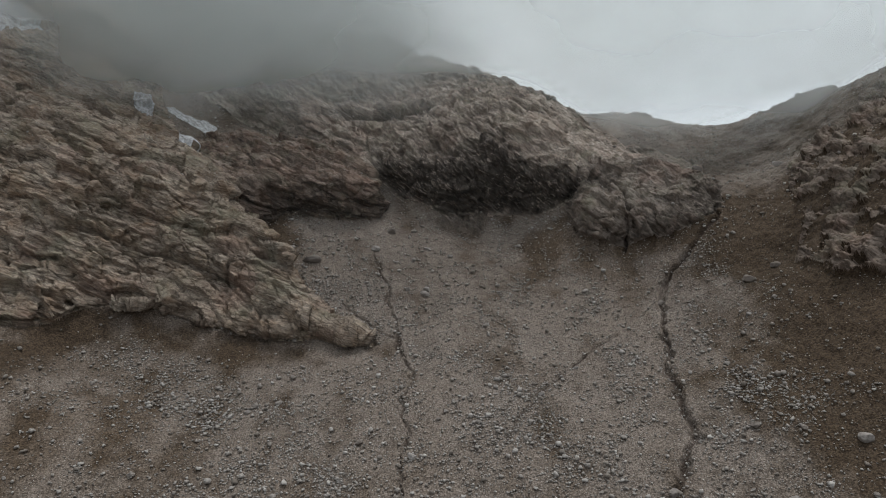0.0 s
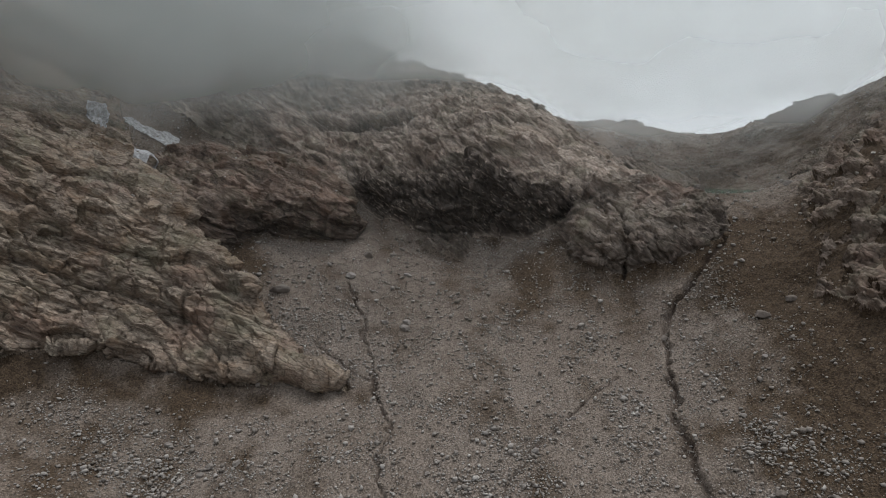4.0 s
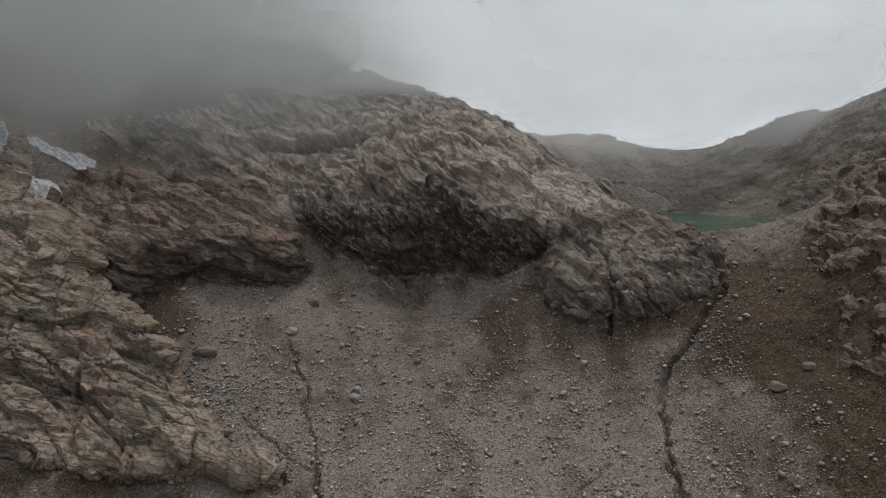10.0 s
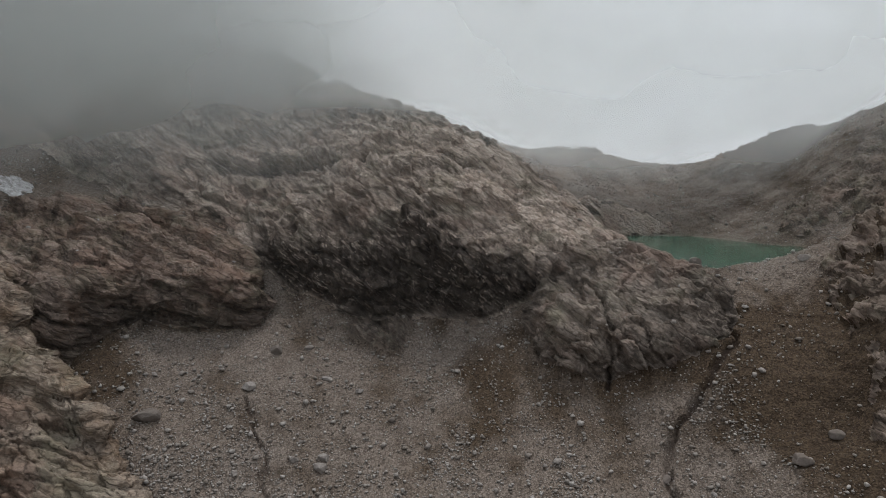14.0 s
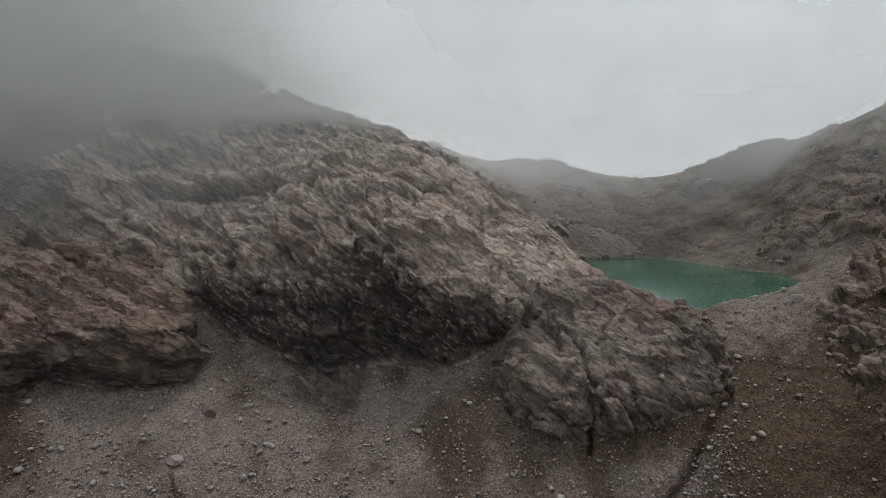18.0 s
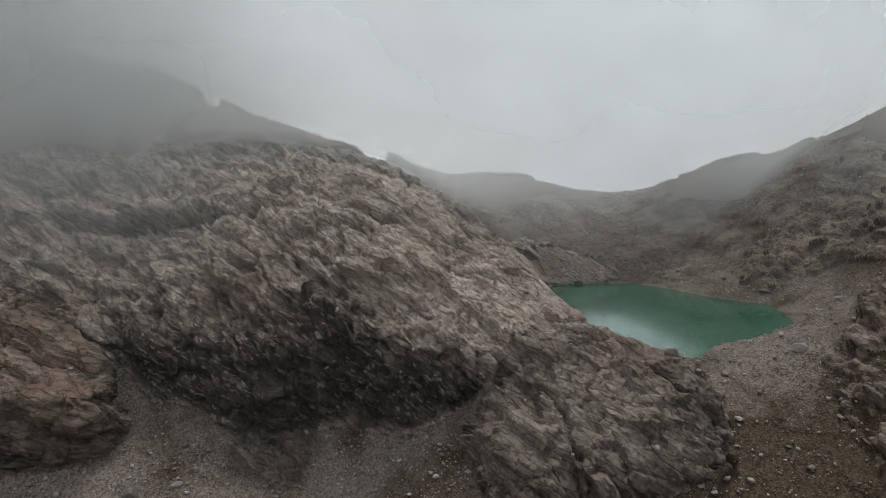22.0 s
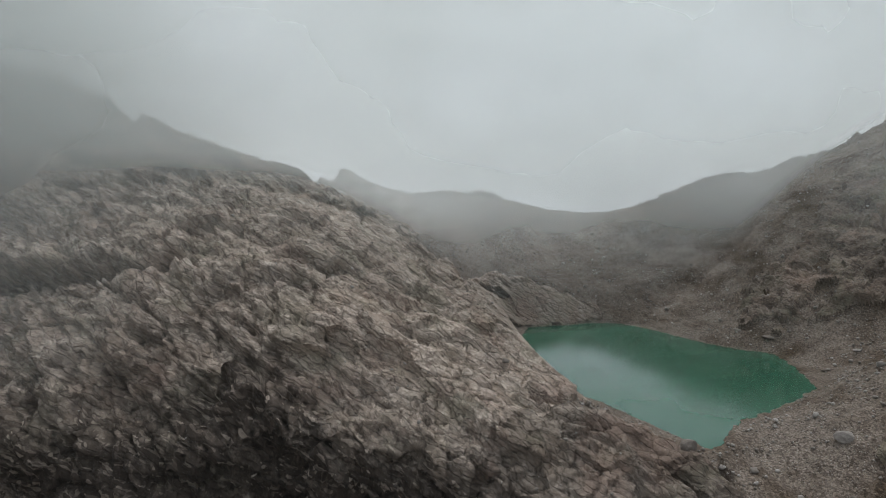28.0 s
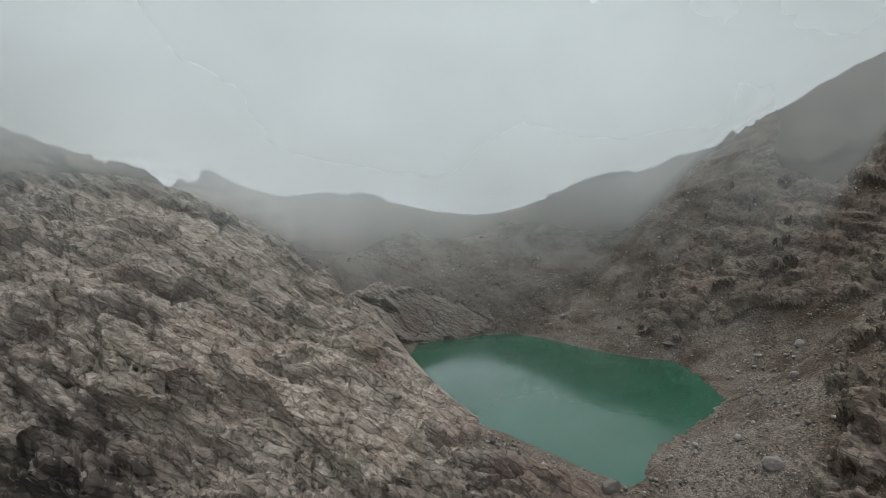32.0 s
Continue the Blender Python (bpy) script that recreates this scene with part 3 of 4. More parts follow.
joint = np.abs(fbm(np.stack([pr @ cross / 3, pr @ dip / 9, pr @ strike / 16], -1), 2.2, 2, 28))
relief -= 0.9 * (1 - smooth01(joint, 0.0, 0.03))
full = np.zeros(x.shape)
full[on] = relief * (1 - 0.3 * far_r)
rough = 1 + 1.2 * smooth01(x, 62, 90)
ground_relief = rough * (0.6 * fbm(base, 9, 4, 31) + 0.22 * fbm(base, 1.6, 3, 32, 0.6))
at_shore = 1 - np.exp(-np.clip(np.abs(base[..., 2]), 0, 50) / 1.0) * (inside(x, y, [p[:2] for p in LAND["lake_shore"]]) > -5)
shift += rocky * full + (1 - rocky) * ground_relief

GULLIES = {
    "stream_gully": ([(80, 200), (77, 189), (74, 181.5), (67, 178), (60.6, 175.6), (56.6, 172), (54.2, 162), (51, 150.6), (49.5, 140), (48, 131), (47.7, 122), (44, 116), (39, 110)], 0.8, 1.3),
    "scree_gully": ([(-19.6, 194), (-17.3, 187), (-14.8, 184), (-15, 176), (-12.3, 170), (-10.2, 158), (-7.3, 148), (-8.2, 138), (-7, 130), (-8, 122), (-7, 105)], 0.45, 0.7),
    "ledge_gully": ([(-27.3, 175.4), (-19.4, 170), (-16.5, 167), (-12, 164.5), (-10, 156)], 0.35, 0.5),
    "slant_gully": ([(42, 157.5), (32, 150), (22, 141), (16, 133), (12, 126)], 0.35, 0.4),
    "knob_cleft": ([(50.5, 185.5), (52, 189), (53, 193.5), (51.5, 198), (49, 203)], 0.5, 1.6),
}
# dark tone: damp gully beds, the cleft, and painted shade below the brows
wet_and_shade = np.zeros(x.shape)
for name, (line, width, depth) in GULLIES.items():
    jag = 1.5 * fbm(base, 5, 3, 41) + 1.1 * fbm(base, 1.6, 3, 42)
    d = from_line(x + jag, y, line)
    size = width * (0.85 + 1.1 * fbm(base, 3, 3, 43))
    shift -= depth * (1 - smooth01(d, 0.1, np.maximum(size * 1.8, 0.3)))
    wet_and_shade = np.maximum(wet_and_shade, (1 - smooth01(d, size * 0.2, np.maximum(size * 1.2, 0.25))) * (0.75 + 0.8 * fbm(base, 2.5, 3, 44)).clip(0, 1))
# overhung steps across the back of the dome: a brow that juts out over a dark recess
BROWS = {
    "long_brow": ([(-40, 259), (-34, 258), (-23.6, 256), (-10.8, 251.4), (-1.2, 248.4), (7, 247)], 1.8, 2.0),
    "short_brow": ([(20, 243), (24, 243), (29.6, 243.5), (35, 246)], 1.3, 1.4),
    "fold_brow": ([(36, 233.5), (40, 229.6), (46.3, 228.5), (52, 230)], 1.2, 1.3),
    "low_brow": ([(8, 236), (14, 237.5), (20, 236.5), (26, 236), (31, 239)], 0.9, 0.9),
}
for name, (line, deep, out) in BROWS.items():
    jag = 0.9 * fbm(base, 4, 3, 47)
    ends = smooth01(x, line[0][0] - 2, line[0][0] + 4) * (1 - smooth01(x, line[-1][0] - 4, line[-1][0] + 2))
    past = y - np.interp(x, [q[0] for q in line], [q[1] for q in line]) + jag
    shift += ends * (out * smooth01(past, -0.3, 0.7) * (1 - smooth01(past, 1, 9)) - deep * (1 - smooth01(np.abs(past + 1.2), 0.5, 2.4)))
    # shade in the recess below each brow, painted into the colour
    wet_and_shade = np.maximum(wet_and_shade, 0.55 * ends * (1 - smooth01(np.abs(past + 0.9), 0.5, 1.6)))
shift *= at_shore
dry = np.maximum(0, -inside(x, y, [p[:2] for p in LAND["lake_shore"]]))
shift = np.where(dry < 12, np.minimum(shift, 0.2 + 0.28 * dry), shift)
ground = base + nrm * shift[..., None]
outside = -inside(x, y, [p[:2] for p in LAND["lake_shore"]]) + 1.4 * fbm(base, 5, 3, 45) + 0.5 * fbm(base, 1.2, 2, 46)
bank_z = 0.3 + 0.16 * outside
at_edge = (outside > 0) & (outside < 7) & (base[..., 2] > -4)
ground[..., 2] += np.where(at_edge, np.maximum(bank_z - ground[..., 2], 0) * (1 - smooth01(outside, 1.0, 6.0)), 0)
under = (outside <= 0) & (outside > -20)
ground[..., 2] = np.where(under, np.minimum(ground[..., 2], 0.3 + 0.22 * outside), ground[..., 2])

# soil: brown runs down the slopes, bare banks under the ledge
flow = np.stack([x / 7.0, y / 22.0, base[..., 2] / 22.0], -1)
bank = (1 - smooth01(-in_ledge + 2.5 * fbm(flow, 0.7, 3, 53), 4, 10)) * smooth01(-in_ledge, -0.5, 0.3) * (1 - smooth01(y, 161, 166)) * smooth01(x, -100, -90)
soil = 0.30 + 0.62 * fbm(flow, 1.0, 4, 51) + 0.35 * fbm(base, 5, 3, 52)
soil += 0.55 * smooth01(x, 58, 76) * (1 - smooth01(y, 178, 200)) + 0.40 * smooth01(x, 70, 84) * (1 - smooth01(y, 165, 185))
soil += 0.40 * bank + 0.08 * smooth01(y, 250, 275)
soil += 0.30 * smooth01(x, 92, 120) * smooth01(y, 175, 200) * (1 - smooth01(y, 260, 300))
soil += 0.5 * (1 - smooth01(np.hypot(x + 50, (y - 198) * 0.7), 5, 9)) + 0.45 * (1 - smooth01(-in_hump, 1, 6)) * (y < 190) * (x > 44)
soil += 0.30 * smooth01(x, 14, 22) * (1 - smooth01(x, 36, 44)) * smooth01(y, 178, 186) * (1 - smooth01(y, 204, 208))
# browner ground in the low corners, with lens vignette painted in
soil += 0.30 * smooth01(-x, 30, 60) * (1 - smooth01(y, 140, 160)) + 0.25 * smooth01(x, 40, 70) * (1 - smooth01(y, 130, 150))
# black lichen, seepage and painted overhang shade on the steep foot of the dome
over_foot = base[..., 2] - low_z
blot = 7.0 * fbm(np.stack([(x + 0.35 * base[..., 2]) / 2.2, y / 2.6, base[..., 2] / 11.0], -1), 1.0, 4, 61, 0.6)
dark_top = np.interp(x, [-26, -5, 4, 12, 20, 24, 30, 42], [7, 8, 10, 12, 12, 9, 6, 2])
seep_and_shade = (1 - smooth01(base[..., 2] - dark_top + 0.9 * blot, -6, 5)) * smooth01(x, -26, -18) * (1 - smooth01(x, 43, 48)) * smooth01(in_dome, -1, 1) * (1 - smooth01(y, 238, 246))
seep_and_shade = np.maximum(seep_and_shade, 0.3 * (1 - smooth01(np.hypot((x - 10) * 0.62, y - 234) + 0.6 * blot, 5, 10)))
# shade of the undercut painted along the foot of the block
seep_and_shade = np.maximum(seep_and_shade, 0.75 * front_block * smooth01(in_block, -0.5, 0.5) * (1 - smooth01(over_foot + 0.8 * blot, 4, 11)))
# darker towards the foot of the hump; the whole knob darker
seep_and_shade = np.maximum(seep_and_shade, 0.45 * front_hump * smooth01(in_hump, -0.5, 0.5) * (1 - smooth01(over_foot + 0.9 * blot, 1, 7)))
seep_and_shade = np.maximum(seep_and_shade, 0.5 * smooth01(area["foot_knob"], -0.5, 1))


def land_mesh(name, quads, material, lift=0.0, smooth=False):
    """Some faces of the land as one mesh."""
    used, inverse = np.unique(quads, return_inverse=True)
    co = ground.reshape(-1, 3)[used]
    if lift:
        co = base.reshape(-1, 3)[used] + (nrm.reshape(-1, 3)[used]) * np.maximum(0.7 * shift.ravel()[used] + lift, shift.ravel()[used] + 0.08)[:, None]
    mesh = bpy.data.meshes.new(name)
    mesh.vertices.add(len(used))
    mesh.vertices.foreach_set("co", co.astype(np.float32).ravel())
    nf = len(quads)
    mesh.loops.add(nf * 4)
    mesh.loops.foreach_set("vertex_index", inverse.ravel().astype(np.int32))
    mesh.polygons.add(nf)
    mesh.polygons.foreach_set("loop_start", np.arange(0, nf * 4, 4, dtype=np.int32))
    mesh.polygons.foreach_set("use_smooth", np.full(nf, smooth))
    mesh.update(calc_edges=True)
    for key, values in (("soil", soil), ("wet_and_shade", wet_shade_mask)):
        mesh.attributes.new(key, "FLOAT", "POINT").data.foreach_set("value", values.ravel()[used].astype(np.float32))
    mesh.materials.append(material)
    return mesh


bare = np.max([a for a in area.values()], axis=0)
wet_shade_mask = np.maximum(wet_and_shade, seep_and_shade * smooth01(bare, 0.0, 0.6))
slab_of = np.zeros(x.shape, np.int64)
slab_of[on] = slab_no
slab_of = slab_of[:-1, :-1]


def joined(number, keep):
    """Numbers the connected pieces of equal number within keep."""
    mark = np.where(keep, number, -1)
    new_run = np.ones(mark.shape, bool)
    new_run[:, 1:] = mark[:, 1:] != mark[:, :-1]
    run = (np.cumsum(new_run.ravel()) - 1).reshape(mark.shape)
    same = (mark[1:] == mark[:-1]) & keep[1:] & keep[:-1]
    pairs = np.unique(np.stack([run[:-1][same], run[1:][same]], 1), axis=0)
    head = list(range(int(run.max()) + 1))

    def top(k):
        while head[k] != k:
            head[k] = head[head[k]]
            k = head[k]
        return k

    for a, b in pairs.tolist():
        a, b = top(a), top(b)
        if a != b:
            head[max(a, b)] = min(a, b)
    return np.array([top(k) for k in range(len(head))])[run]


ids = np.arange(COLS * ROWS_N).reshape(COLS, ROWS_N)
all_quads = np.stack([ids[:-1, :-1], ids[1:, :-1], ids[1:, 1:], ids[:-1, 1:]], -1)


def sheet(name, keep, material, label, category, kind="", lift=0.0):
    """One object of the land."""
    return tagged(new(name, land_mesh(name, all_quads[keep], material, lift, True)), label, category, kind=kind)


def outcrop(name, keep, material, label, category):
    """A mass of rock, split along its joints into slabs."""
    thing = tagged(new(name), label, category)
    quads, numbers = all_quads[keep], joined(slab_of, keep)[keep]
    where = ground.reshape(-1, 3)[quads[:, 0]]
    thing.location = where[np.argmin(where[:, 2])]
    order = np.argsort(numbers, kind="stable")
    quads, numbers = quads[order], numbers[order]
    cuts = np.concatenate([[0], np.nonzero(np.diff(numbers))[0] + 1, [len(numbers)]])
    rest = []
    pieces = sorted(zip(cuts[:-1], cuts[1:]), key=lambda c: c[0] - c[1])
    for n_piece, (a, e) in enumerate(pieces):
        if n_piece >= 280 or e - a < 24:
            rest.append(quads[a:e])
            continue
        part = new("slab", land_mesh("slab", quads[a:e], material, smooth=True))
        part.parent, part.matrix_parent_inverse = thing, Matrix.Translation(-thing.location)
    if rest:
        part = tagged(new("broken_rock", land_mesh("broken_rock", np.concatenate(rest), material, smooth=True)), kind="stuff")
        part.parent, part.matrix_parent_inverse = thing, Matrix.Translation(-thing.location)


cell = {n: a[:-1, :-1] for n, a in area.items()}
taken = np.zeros((COLS - 1, ROWS_N - 1), bool)
for name, material, label, category in (
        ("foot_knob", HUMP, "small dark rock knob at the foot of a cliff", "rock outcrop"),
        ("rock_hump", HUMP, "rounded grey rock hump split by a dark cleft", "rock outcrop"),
        ("rock_block", BLOCK, "steep brown rock band, its undercut foot dark with painted shade", "rock outcrop"),
        ("rock_ledge", OCHRE, "pale ochre and grey layered rock ledge above scree", "rock ledge"),
        ("rock_headwall", ROCK, "low grey rock wall at the head of the lake", "rock wall"),
        ("rock_crag", CRAG, "dark brown broken crag above the lake", "crag"),
        ("rock_rib", CRAG, "brown rock rib breaking through a stony slope", "rock outcrop"),
        ("crest_rock", CRAG, "broken brown rocks along the low saddle", "ridge"),
        ("ridge_rock", CRAG, "dark jagged rocks along the ridge crest", "ridge"),
        ("rock_dome", ROCK, "huge grey banded rock dome, its overhung foot dark from seepage and painted shade", "cliff"),
        ("rock_flank", ROCK, "grey rocky mountain flank fading into cloud", "mountain")):
    keep = (cell[name] > 0.1) & ~taken
    taken |= keep
    outcrop(name, keep, material, label, category)
sheet("scree_slope", ~taken, SCREE, "grey and brown scree slope with scattered stones", "scree", "structure")

SNOW_AREAS = [
    ([(-101, 244), (-98.8, 246), (-93, 246.5), (-88.7, 251), (-84.3, 254), (-82.3, 249), (-84, 243), (-89, 242.8), (-94.2, 241.4), (-98.5, 240.5)], 0.5, "narrow patch of old grey snow in a rock gully"),
    ([(-93, 225), (-89.6, 232), (-82.4, 225), (-74, 205), (-78, 205), (-85, 211)], 2.4, "thin streaked snow patch on grey slabs"),
    ([(-116, 240), (-109, 243), (-99.7, 241), (-99.5, 232), (-108, 232)], 2.8, "faint streaks of snow on grey slabs"),
    ([(-175, 262), (-161, 259), (-153.6, 255), (-144.3, 253.5), (-147.6, 248.5), (-150.7, 242), (-153, 236), (-172, 232)], 0.6, "white snow field on a steep mountain flank"),
]
for poly, ragged, label in SNOW_AREAS:
    a = inside(x, y, poly) - ragged + 1.6 * fbm(base, 4, 3, 81) + (1.0 + 2.0 * ragged) * fbm(np.stack([(x + 0.6 * base[..., 2]) / 2.4, y / 8.0, base[..., 2] / 8.0], -1), 1.0, 4, 82)
    sheet("snow_patch", a[:-1, :-1] > 0.3, SNOW, label, "snow", lift=0.35)

# ---- the far land below and around, down to the horizon ----
far = np.concatenate([np.linspace(-2600, -340, 20), np.linspace(-300, 380, 60), np.linspace(420, 2600, 20)])
fx, fy = np.meshgrid(far, far, indexing="ij")
fz = lay(fx, fy) - 5.0 - 18.0 * ((fx > -150) & (fx < 230) & (fy > 80) & (fy < 330))
fz -= 150 * smooth01(fy, 330, 440)
fz -= 0.10 * np.maximum(0, -fy) * (np.hypot(fx, fy) < 900) + 60 * smooth01(np.hypot(fx - 50, fy - 250), 400, 900)
mesh = bpy.data.meshes.new("ground")
idx = np.arange(len(far) ** 2).reshape(len(far), -1)
mesh.from_pydata(np.stack([fx, fy, fz], -1).reshape(-1, 3).tolist(), [], np.stack([idx[:-1, :-1], idx[1:, :-1], idx[1:, 1:], idx[:-1, 1:]], -1).reshape(-1, 4).tolist())
mesh.materials.append(SCREE)
tagged(new("ground", mesh), "brown stony mountain ground", "ground", kind="structure")

# ---- the lake ----
bm = bmesh.new()
ring = [(100 + (px - 100) * grow, 245 + (py - 245) * grow) for (px, py, _), grow in zip(LAND["lake_shore"], [1.04] * 16)]
bm.faces.new([bm.verts.new((a, b, 0.3)) for a, b in ring])
bmesh.ops.triangulate(bm, faces=bm.faces[:])
mesh = bpy.data.meshes.new("lake")
bm.to_mesh(mesh)
bm.free()
mesh.materials.append(LAKE)
tagged(new("lake", mesh), "opaque green glacial lake with a still surface", "lake", kind="structure")

# ---- loose stones and boulders ----
rng = np.random.default_rng(7)


def lump(seed, cuts):
    """An angular stone, about one metre across."""
    bm = bmesh.new()
    bmesh.ops.create_icosphere(bm, subdivisions=cuts, radius=0.5)
    r = random.Random(seed)
    planes = [(Vector((r.gauss(0, 1), r.gauss(0, 1), r.gauss(0, 1))).normalized(), r.uniform(0.26, 0.42)) for _ in range(9)]
    for v in bm.verts:
        for n, d in planes:
            over = v.co.dot(n) - d
            if over > 0:
                v.co -= n * over * 0.92
        v.co *= 1 + 0.10 * noise.noise(v.co * 4 + Vector((seed, 0, 0)))
        v.co.z *= 0.78
    return bm


# small stones: one scattered mass
knob_v = np.array([(0.5, 0, 0), (-0.5, 0, 0), (0, 0.5, 0), (0, -0.5, 0), (0.28, 0.28, 0.4), (-0.3, 0.2, 0.42), (0.0, -0.32, 0.42), (0, 0, -0.4)])
knob_f = np.array([(4, 5, 6), (0, 2, 4), (2, 1, 5), (2, 5, 4), (1, 3, 6), (1, 6, 5), (3, 0, 6), (0, 4, 6), (0, 7, 2), (2, 7, 1), (1, 7, 3), (3, 7, 0)])
STONES = 64000
free = (1 - rocky) * (0.55 + 1.6 * smooth01(fbm(base, 10, 4, 91), -0.1, 0.5) + 1.0 * smooth01(fbm(base, 3, 2, 92), 0.1, 0.5)) + 0.10 * rocky * (np.abs(nrm[..., 2]) > 0.75)
free *= 1 - 0.85 * bank
free *= 1 - 0.72 * smooth01(x, 62, 82) * (1 - smooth01(y, 190, 215))
free *= (inside(x, y, [p[:2] for p in LAND["lake_shore"]]) < -1.5) * (y < 345) * (1.0 - 0.35 * smooth01(y, 200, 300))
chance = (free ** 1.3).ravel()
pick = rng.choice(len(chance), STONES, p=chance / chance.sum())
at = ground.reshape(-1, 3)[pick]
size = np.clip(0.31 * np.exp(0.55 * rng.standard_normal(STONES)), 0.15, 1.5)
shape = knob_v[None] * (1 + 0.2 * rng.standard_normal((STONES, 8, 1))) * rng.uniform(0.6, 1.15, (STONES, 1, 3)) * size[:, None, None]
turn = rng.uniform(0, 6.283, STONES)
cs, sn = np.cos(turn)[:, None], np.sin(turn)[:, None]
verts = np.stack([shape[..., 0] * cs - shape[..., 1] * sn, shape[..., 0] * sn + shape[..., 1] * cs, shape[..., 2] * 0.8], -1) + at[:, None] + np.array([0, 0, 0.2]) * size[:, None, None]
mesh = bpy.data.meshes.new("loose_stones")
mesh.vertices.add(STONES * 8)
mesh.vertices.foreach_set("co", verts.astype(np.float32).ravel())
mesh.loops.add(STONES * 36)
mesh.loops.foreach_set("vertex_index", (knob_f[None] + 8 * np.arange(STONES)[:, None, None]).astype(np.int32).ravel())
mesh.polygons.add(STONES * 12)
mesh.polygons.foreach_set("loop_start", np.arange(0, STONES * 36, 3, dtype=np.int32))
mesh.update(calc_edges=True)
mesh.materials.append(STONE)
tagged(new("loose_stones", mesh), "scattered grey angular stones on the scree", "stones", kind="stuff")

BIG_STONES = [(-36, 142, 1.7), (-16.5, 128, 2.1), (-6, 124, 2.1), (11.4, 141, 1.4), (6, 138.7, 1.2), (-1, 132.6, 1.1), (58, 120, 2.1), (21, 139.4, 1.6), (72, 110, 3.0), (58, 105, 2.2), (-42, 139, 1.6), (-57, 117, 1.7), (-4.5, 183, 2.2), (41, 113.6, 2.9), (38, 124, 1.1), (65, 116, 1.4)]
BIG_STONES += [(30, 147, 1.2), (60, 137.6, 1.4), (73, 158, 3.5), (-37, 187, 4.6), (-19.8, 196, 2.9), (-4.7, 181, 2.8), (-6.4, 200.4, 1.5), (-4.7, 202.3, 1.8), (-9, 210.6, 1.9), (-6.6, 213, 1.6), (2, 198.7, 1.8), (-9.6, 182.5, 1.8), (-20, 179.7, 1.8), (-16, 208.7, 3.4)]
BIG_STONES += [(76, 179.5, 1.5), (56, 170.6, 2.3), (80, 160, 2.9), (35.4, 174.7, 1.3), (76, 175, 1.7), (131.0, 246, 2.6), (127.5, 251.5, 2.2), (97, 195, 3.0), (85, 207.5, 2.2), (117, 206.4, 2.0), (76, 201.5, 3.0), (120.7, 227, 1.5), (141, 222, 2.4), (136, 227, 2.0)]
for _ in range(3000):
    k = rng.choice(len(chance), p=chance / chance.sum())
    px, py = ground.reshape(-1, 3)[k][:2]
    if len(BIG_STONES) >= 270:
        break
    if all((px - q[0]) ** 2 + (py - q[1]) ** 2 > (1.2 * q[2]) ** 2 for q in BIG_STONES):
        BIG_STONES.append((px, py, float(np.clip(0.85 * math.exp(0.32 * rng.standard_normal()), 0.6, 2.2))))
lumps = []
for s in range(8):
    bm = lump(s * 3 + 1, 3)
    mesh = bpy.data.meshes.new("boulder")
    bm.to_mesh(mesh)
    bm.free()
    mesh.materials.append(BOULDER)
    lumps.append(mesh)
flat = ground.reshape(-1, 3)
for n_stone, (px, py, s) in enumerate(BIG_STONES):
    k = int(np.argmin((flat[:, 0] - px) ** 2 + (flat[:, 1] - py) ** 2))
    ob = new("boulder", lumps[n_stone % 8])
    tilt = Euler((rng.uniform(-0.4, 0.4), rng.uniform(-0.4, 0.4), rng.uniform(0, 6.28)))
    wide = rng.uniform(0.8, 1.25)
    ob.matrix_world = Matrix.LocRotScale(Vector(flat[k]) + Vector((0, 0, 0.12 * s)), tilt, Vector((s * wide, s / wide, s * rng.uniform(0.75, 1.0))))
    if px > 118 and py > 222:
        tilt = Euler((0.1, -0.15, tilt.z))
        ob.matrix_world = Matrix.LocRotScale(Vector(flat[k]) + Vector((0, 0, 0.03 * s)), tilt, Vector((s * wide, s / wide, 0.4 * s)))
    words = "large pale grey boulder half sunk in scree" if s > 2 else "grey angular boulder lying on scree"
    tagged(ob, words, "boulder", "boulders on the scree")

# ---- cloud: pale veils over the basin, a grey bank with painted shade on the mountain flank ----
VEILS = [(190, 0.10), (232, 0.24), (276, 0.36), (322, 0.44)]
# second value is darker: the cloud bank's shade put into its colour
PALE, SHADED = 0.62, 0.29


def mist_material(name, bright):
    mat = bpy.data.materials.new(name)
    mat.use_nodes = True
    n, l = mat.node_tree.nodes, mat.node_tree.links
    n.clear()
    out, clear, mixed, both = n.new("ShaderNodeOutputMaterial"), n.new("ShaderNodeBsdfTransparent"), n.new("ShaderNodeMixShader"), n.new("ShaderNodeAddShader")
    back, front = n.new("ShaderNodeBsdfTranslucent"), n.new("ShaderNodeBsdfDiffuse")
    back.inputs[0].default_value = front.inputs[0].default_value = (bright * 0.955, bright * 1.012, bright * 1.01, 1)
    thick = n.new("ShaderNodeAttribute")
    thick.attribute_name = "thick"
    # lobes add up, so pale mist returns more light than it receives
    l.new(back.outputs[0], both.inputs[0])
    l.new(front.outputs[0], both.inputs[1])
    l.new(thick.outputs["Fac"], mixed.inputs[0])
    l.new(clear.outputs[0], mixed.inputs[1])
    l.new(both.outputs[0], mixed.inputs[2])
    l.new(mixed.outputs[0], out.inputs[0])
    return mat


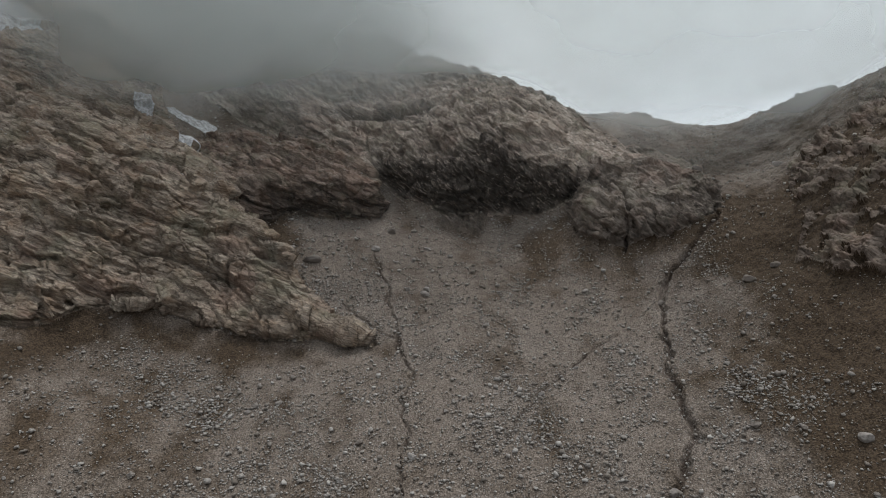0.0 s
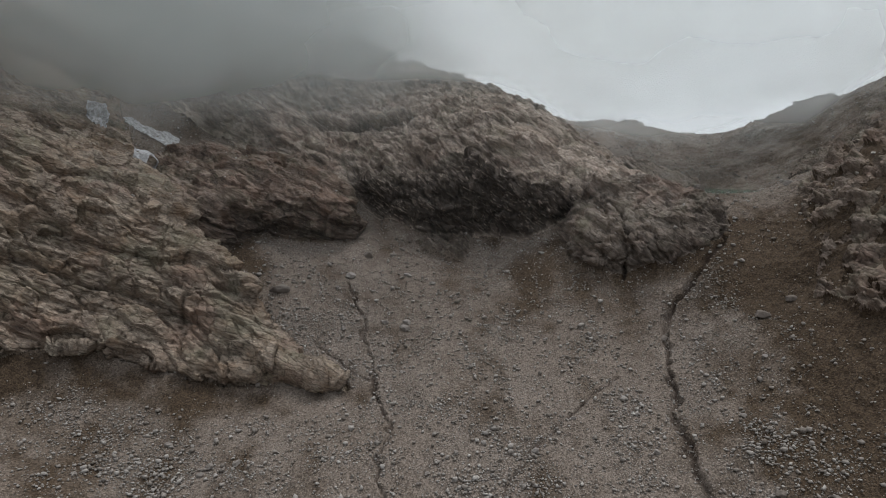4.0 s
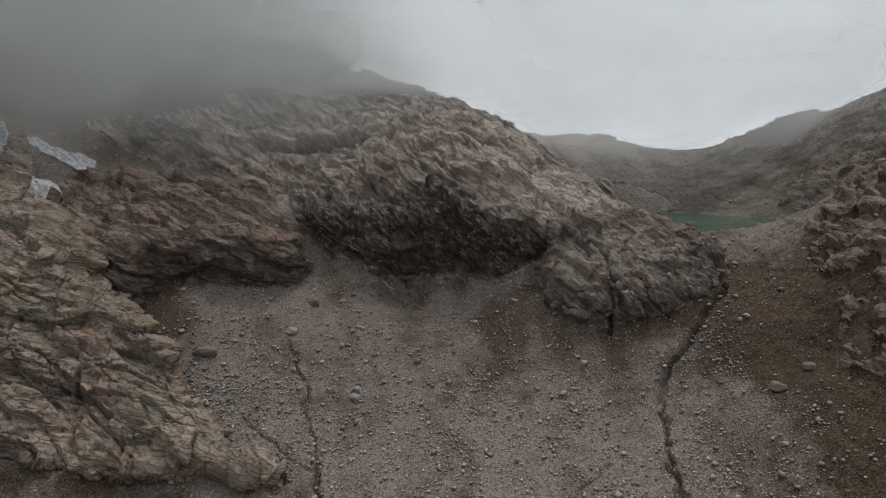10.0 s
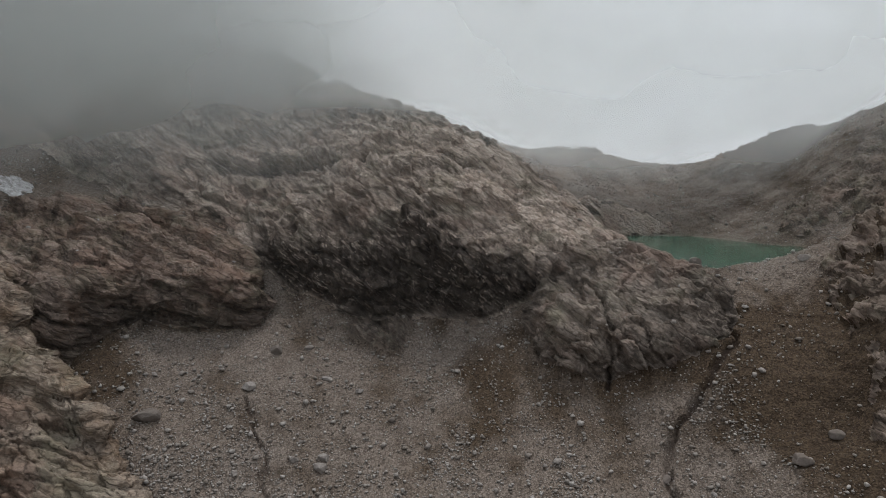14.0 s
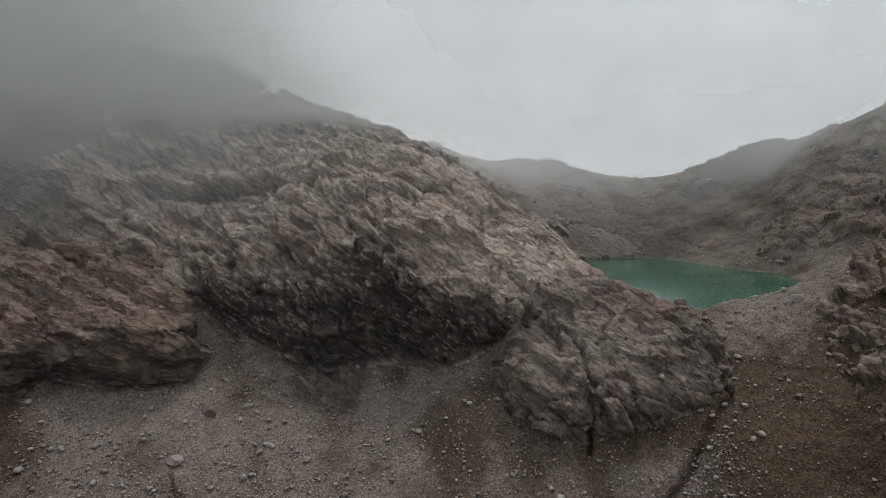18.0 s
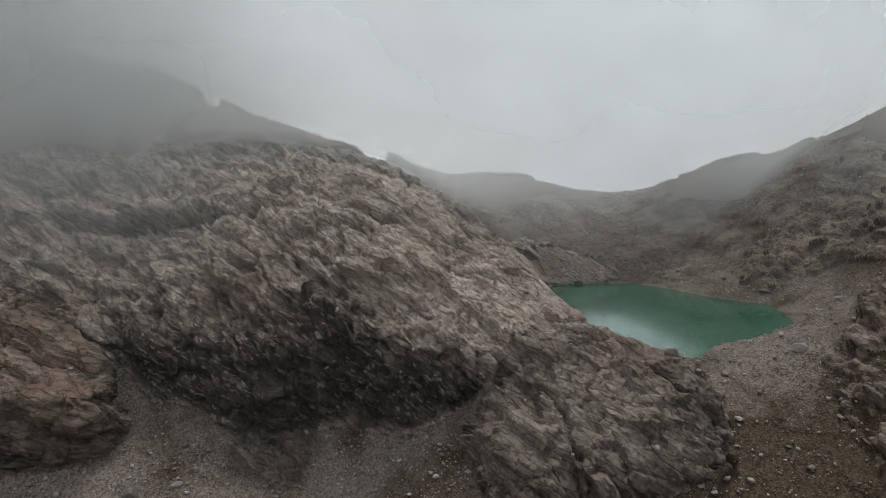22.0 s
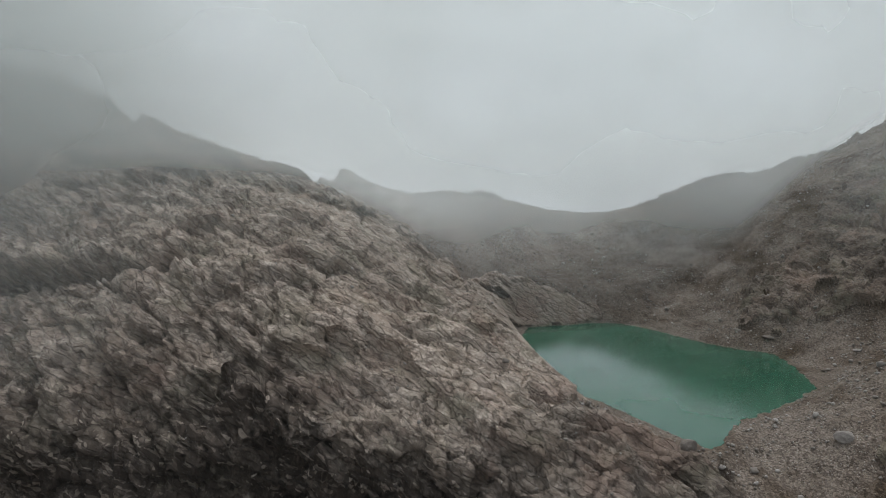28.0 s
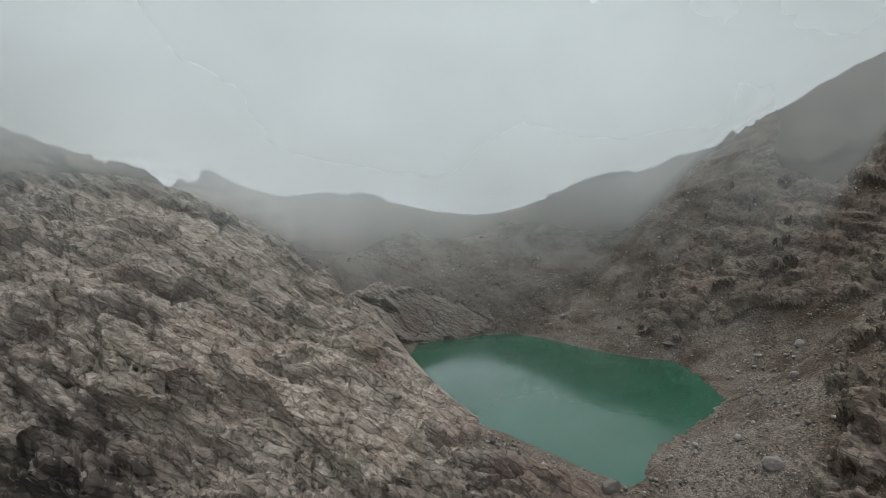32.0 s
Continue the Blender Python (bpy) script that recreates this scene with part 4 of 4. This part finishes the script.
def veil(name, vy, thickness, material, label, fade):
    """One curtain of mist across the valley; thickness is a function of x, z and the height over the land."""
    vx, vz = np.meshgrid(np.linspace(-300, 380, 150), np.linspace(-16, 300, 110), indexing="ij")
    vp = np.stack([vx, vy + 0.03 * (vz - 30), vz], -1)
    clear_by = vz - lay(vx, vp[..., 1])
    puff = fbm(np.stack([vx, vz * 0 + vy, vz * 1.4], -1), 60, 5, 150 + int(vy), 0.55)
    thick = thickness(vx, vz, puff) * smooth01(clear_by, 0, fade) * (1 - smooth01(vz, 200, 295)) * smooth01(np.minimum(vx + 300, 380 - vx), 0, 60)
    idx = np.arange(vx.size).reshape(vx.shape)
    mesh = bpy.data.meshes.new(name)
    mesh.from_pydata(vp.reshape(-1, 3).tolist(), [], np.stack([idx[:-1, :-1], idx[1:, :-1], idx[1:, 1:], idx[:-1, 1:]], -1)[(clear_by > -6)[:-1, :-1]].reshape(-1, 4).tolist())
    mesh.polygons.foreach_set("use_smooth", np.ones(len(mesh.polygons), bool))
    mesh.attributes.new("thick", "FLOAT", "POINT").data.foreach_set("value", np.clip(thick, 0, 0.7).ravel().astype(np.float32))
    mesh.materials.append(material)
    tagged(new(name, mesh), label, "mist", kind="stuff")


PALE_MIST, SHADED_MIST = mist_material("pale_mist", PALE), mist_material("shaded_cloud", SHADED)
for vy, most in VEILS:
    def pale(vx, vz, puff, vy=vy, most=most):
        low = 6 + 40 * (1 - smooth01(vy, 175, 270))
        return most * (0.06 + 0.14 * smooth01(vy, 250, 300) + 1.0 * smooth01(vz + 12 * puff, low, low + 38)) * (1 + 0.5 * puff)

    veil("mist_veil", vy, pale, PALE_MIST, "thin pale veil of drifting mountain cloud", 9)
for vy, most in ((210, 0.46), (248, 0.58), (284, 0.62)):
    def grey(vx, vz, puff, vy=vy, most=most):
        edge = 34 - 0.35 * (vz - 40) - 26 * (1 - smooth01(vy, 212, 245))
        low = 26 - 0.12 * (vy - 210) - 15 * (1 - smooth01(vy, 212, 245))
        return most * smooth01(-(vx - edge) + 22 * puff, 0, 60) * smooth01(vz + 16 * puff, low, low + 26) * (1 + 0.5 * puff) * (1 - 0.75 * smooth01(-vx, 105, 150))

    veil("cloud_bank", vy, grey, SHADED_MIST, "bank of cloud on a mountain flank, its shade painted as grey", 13)
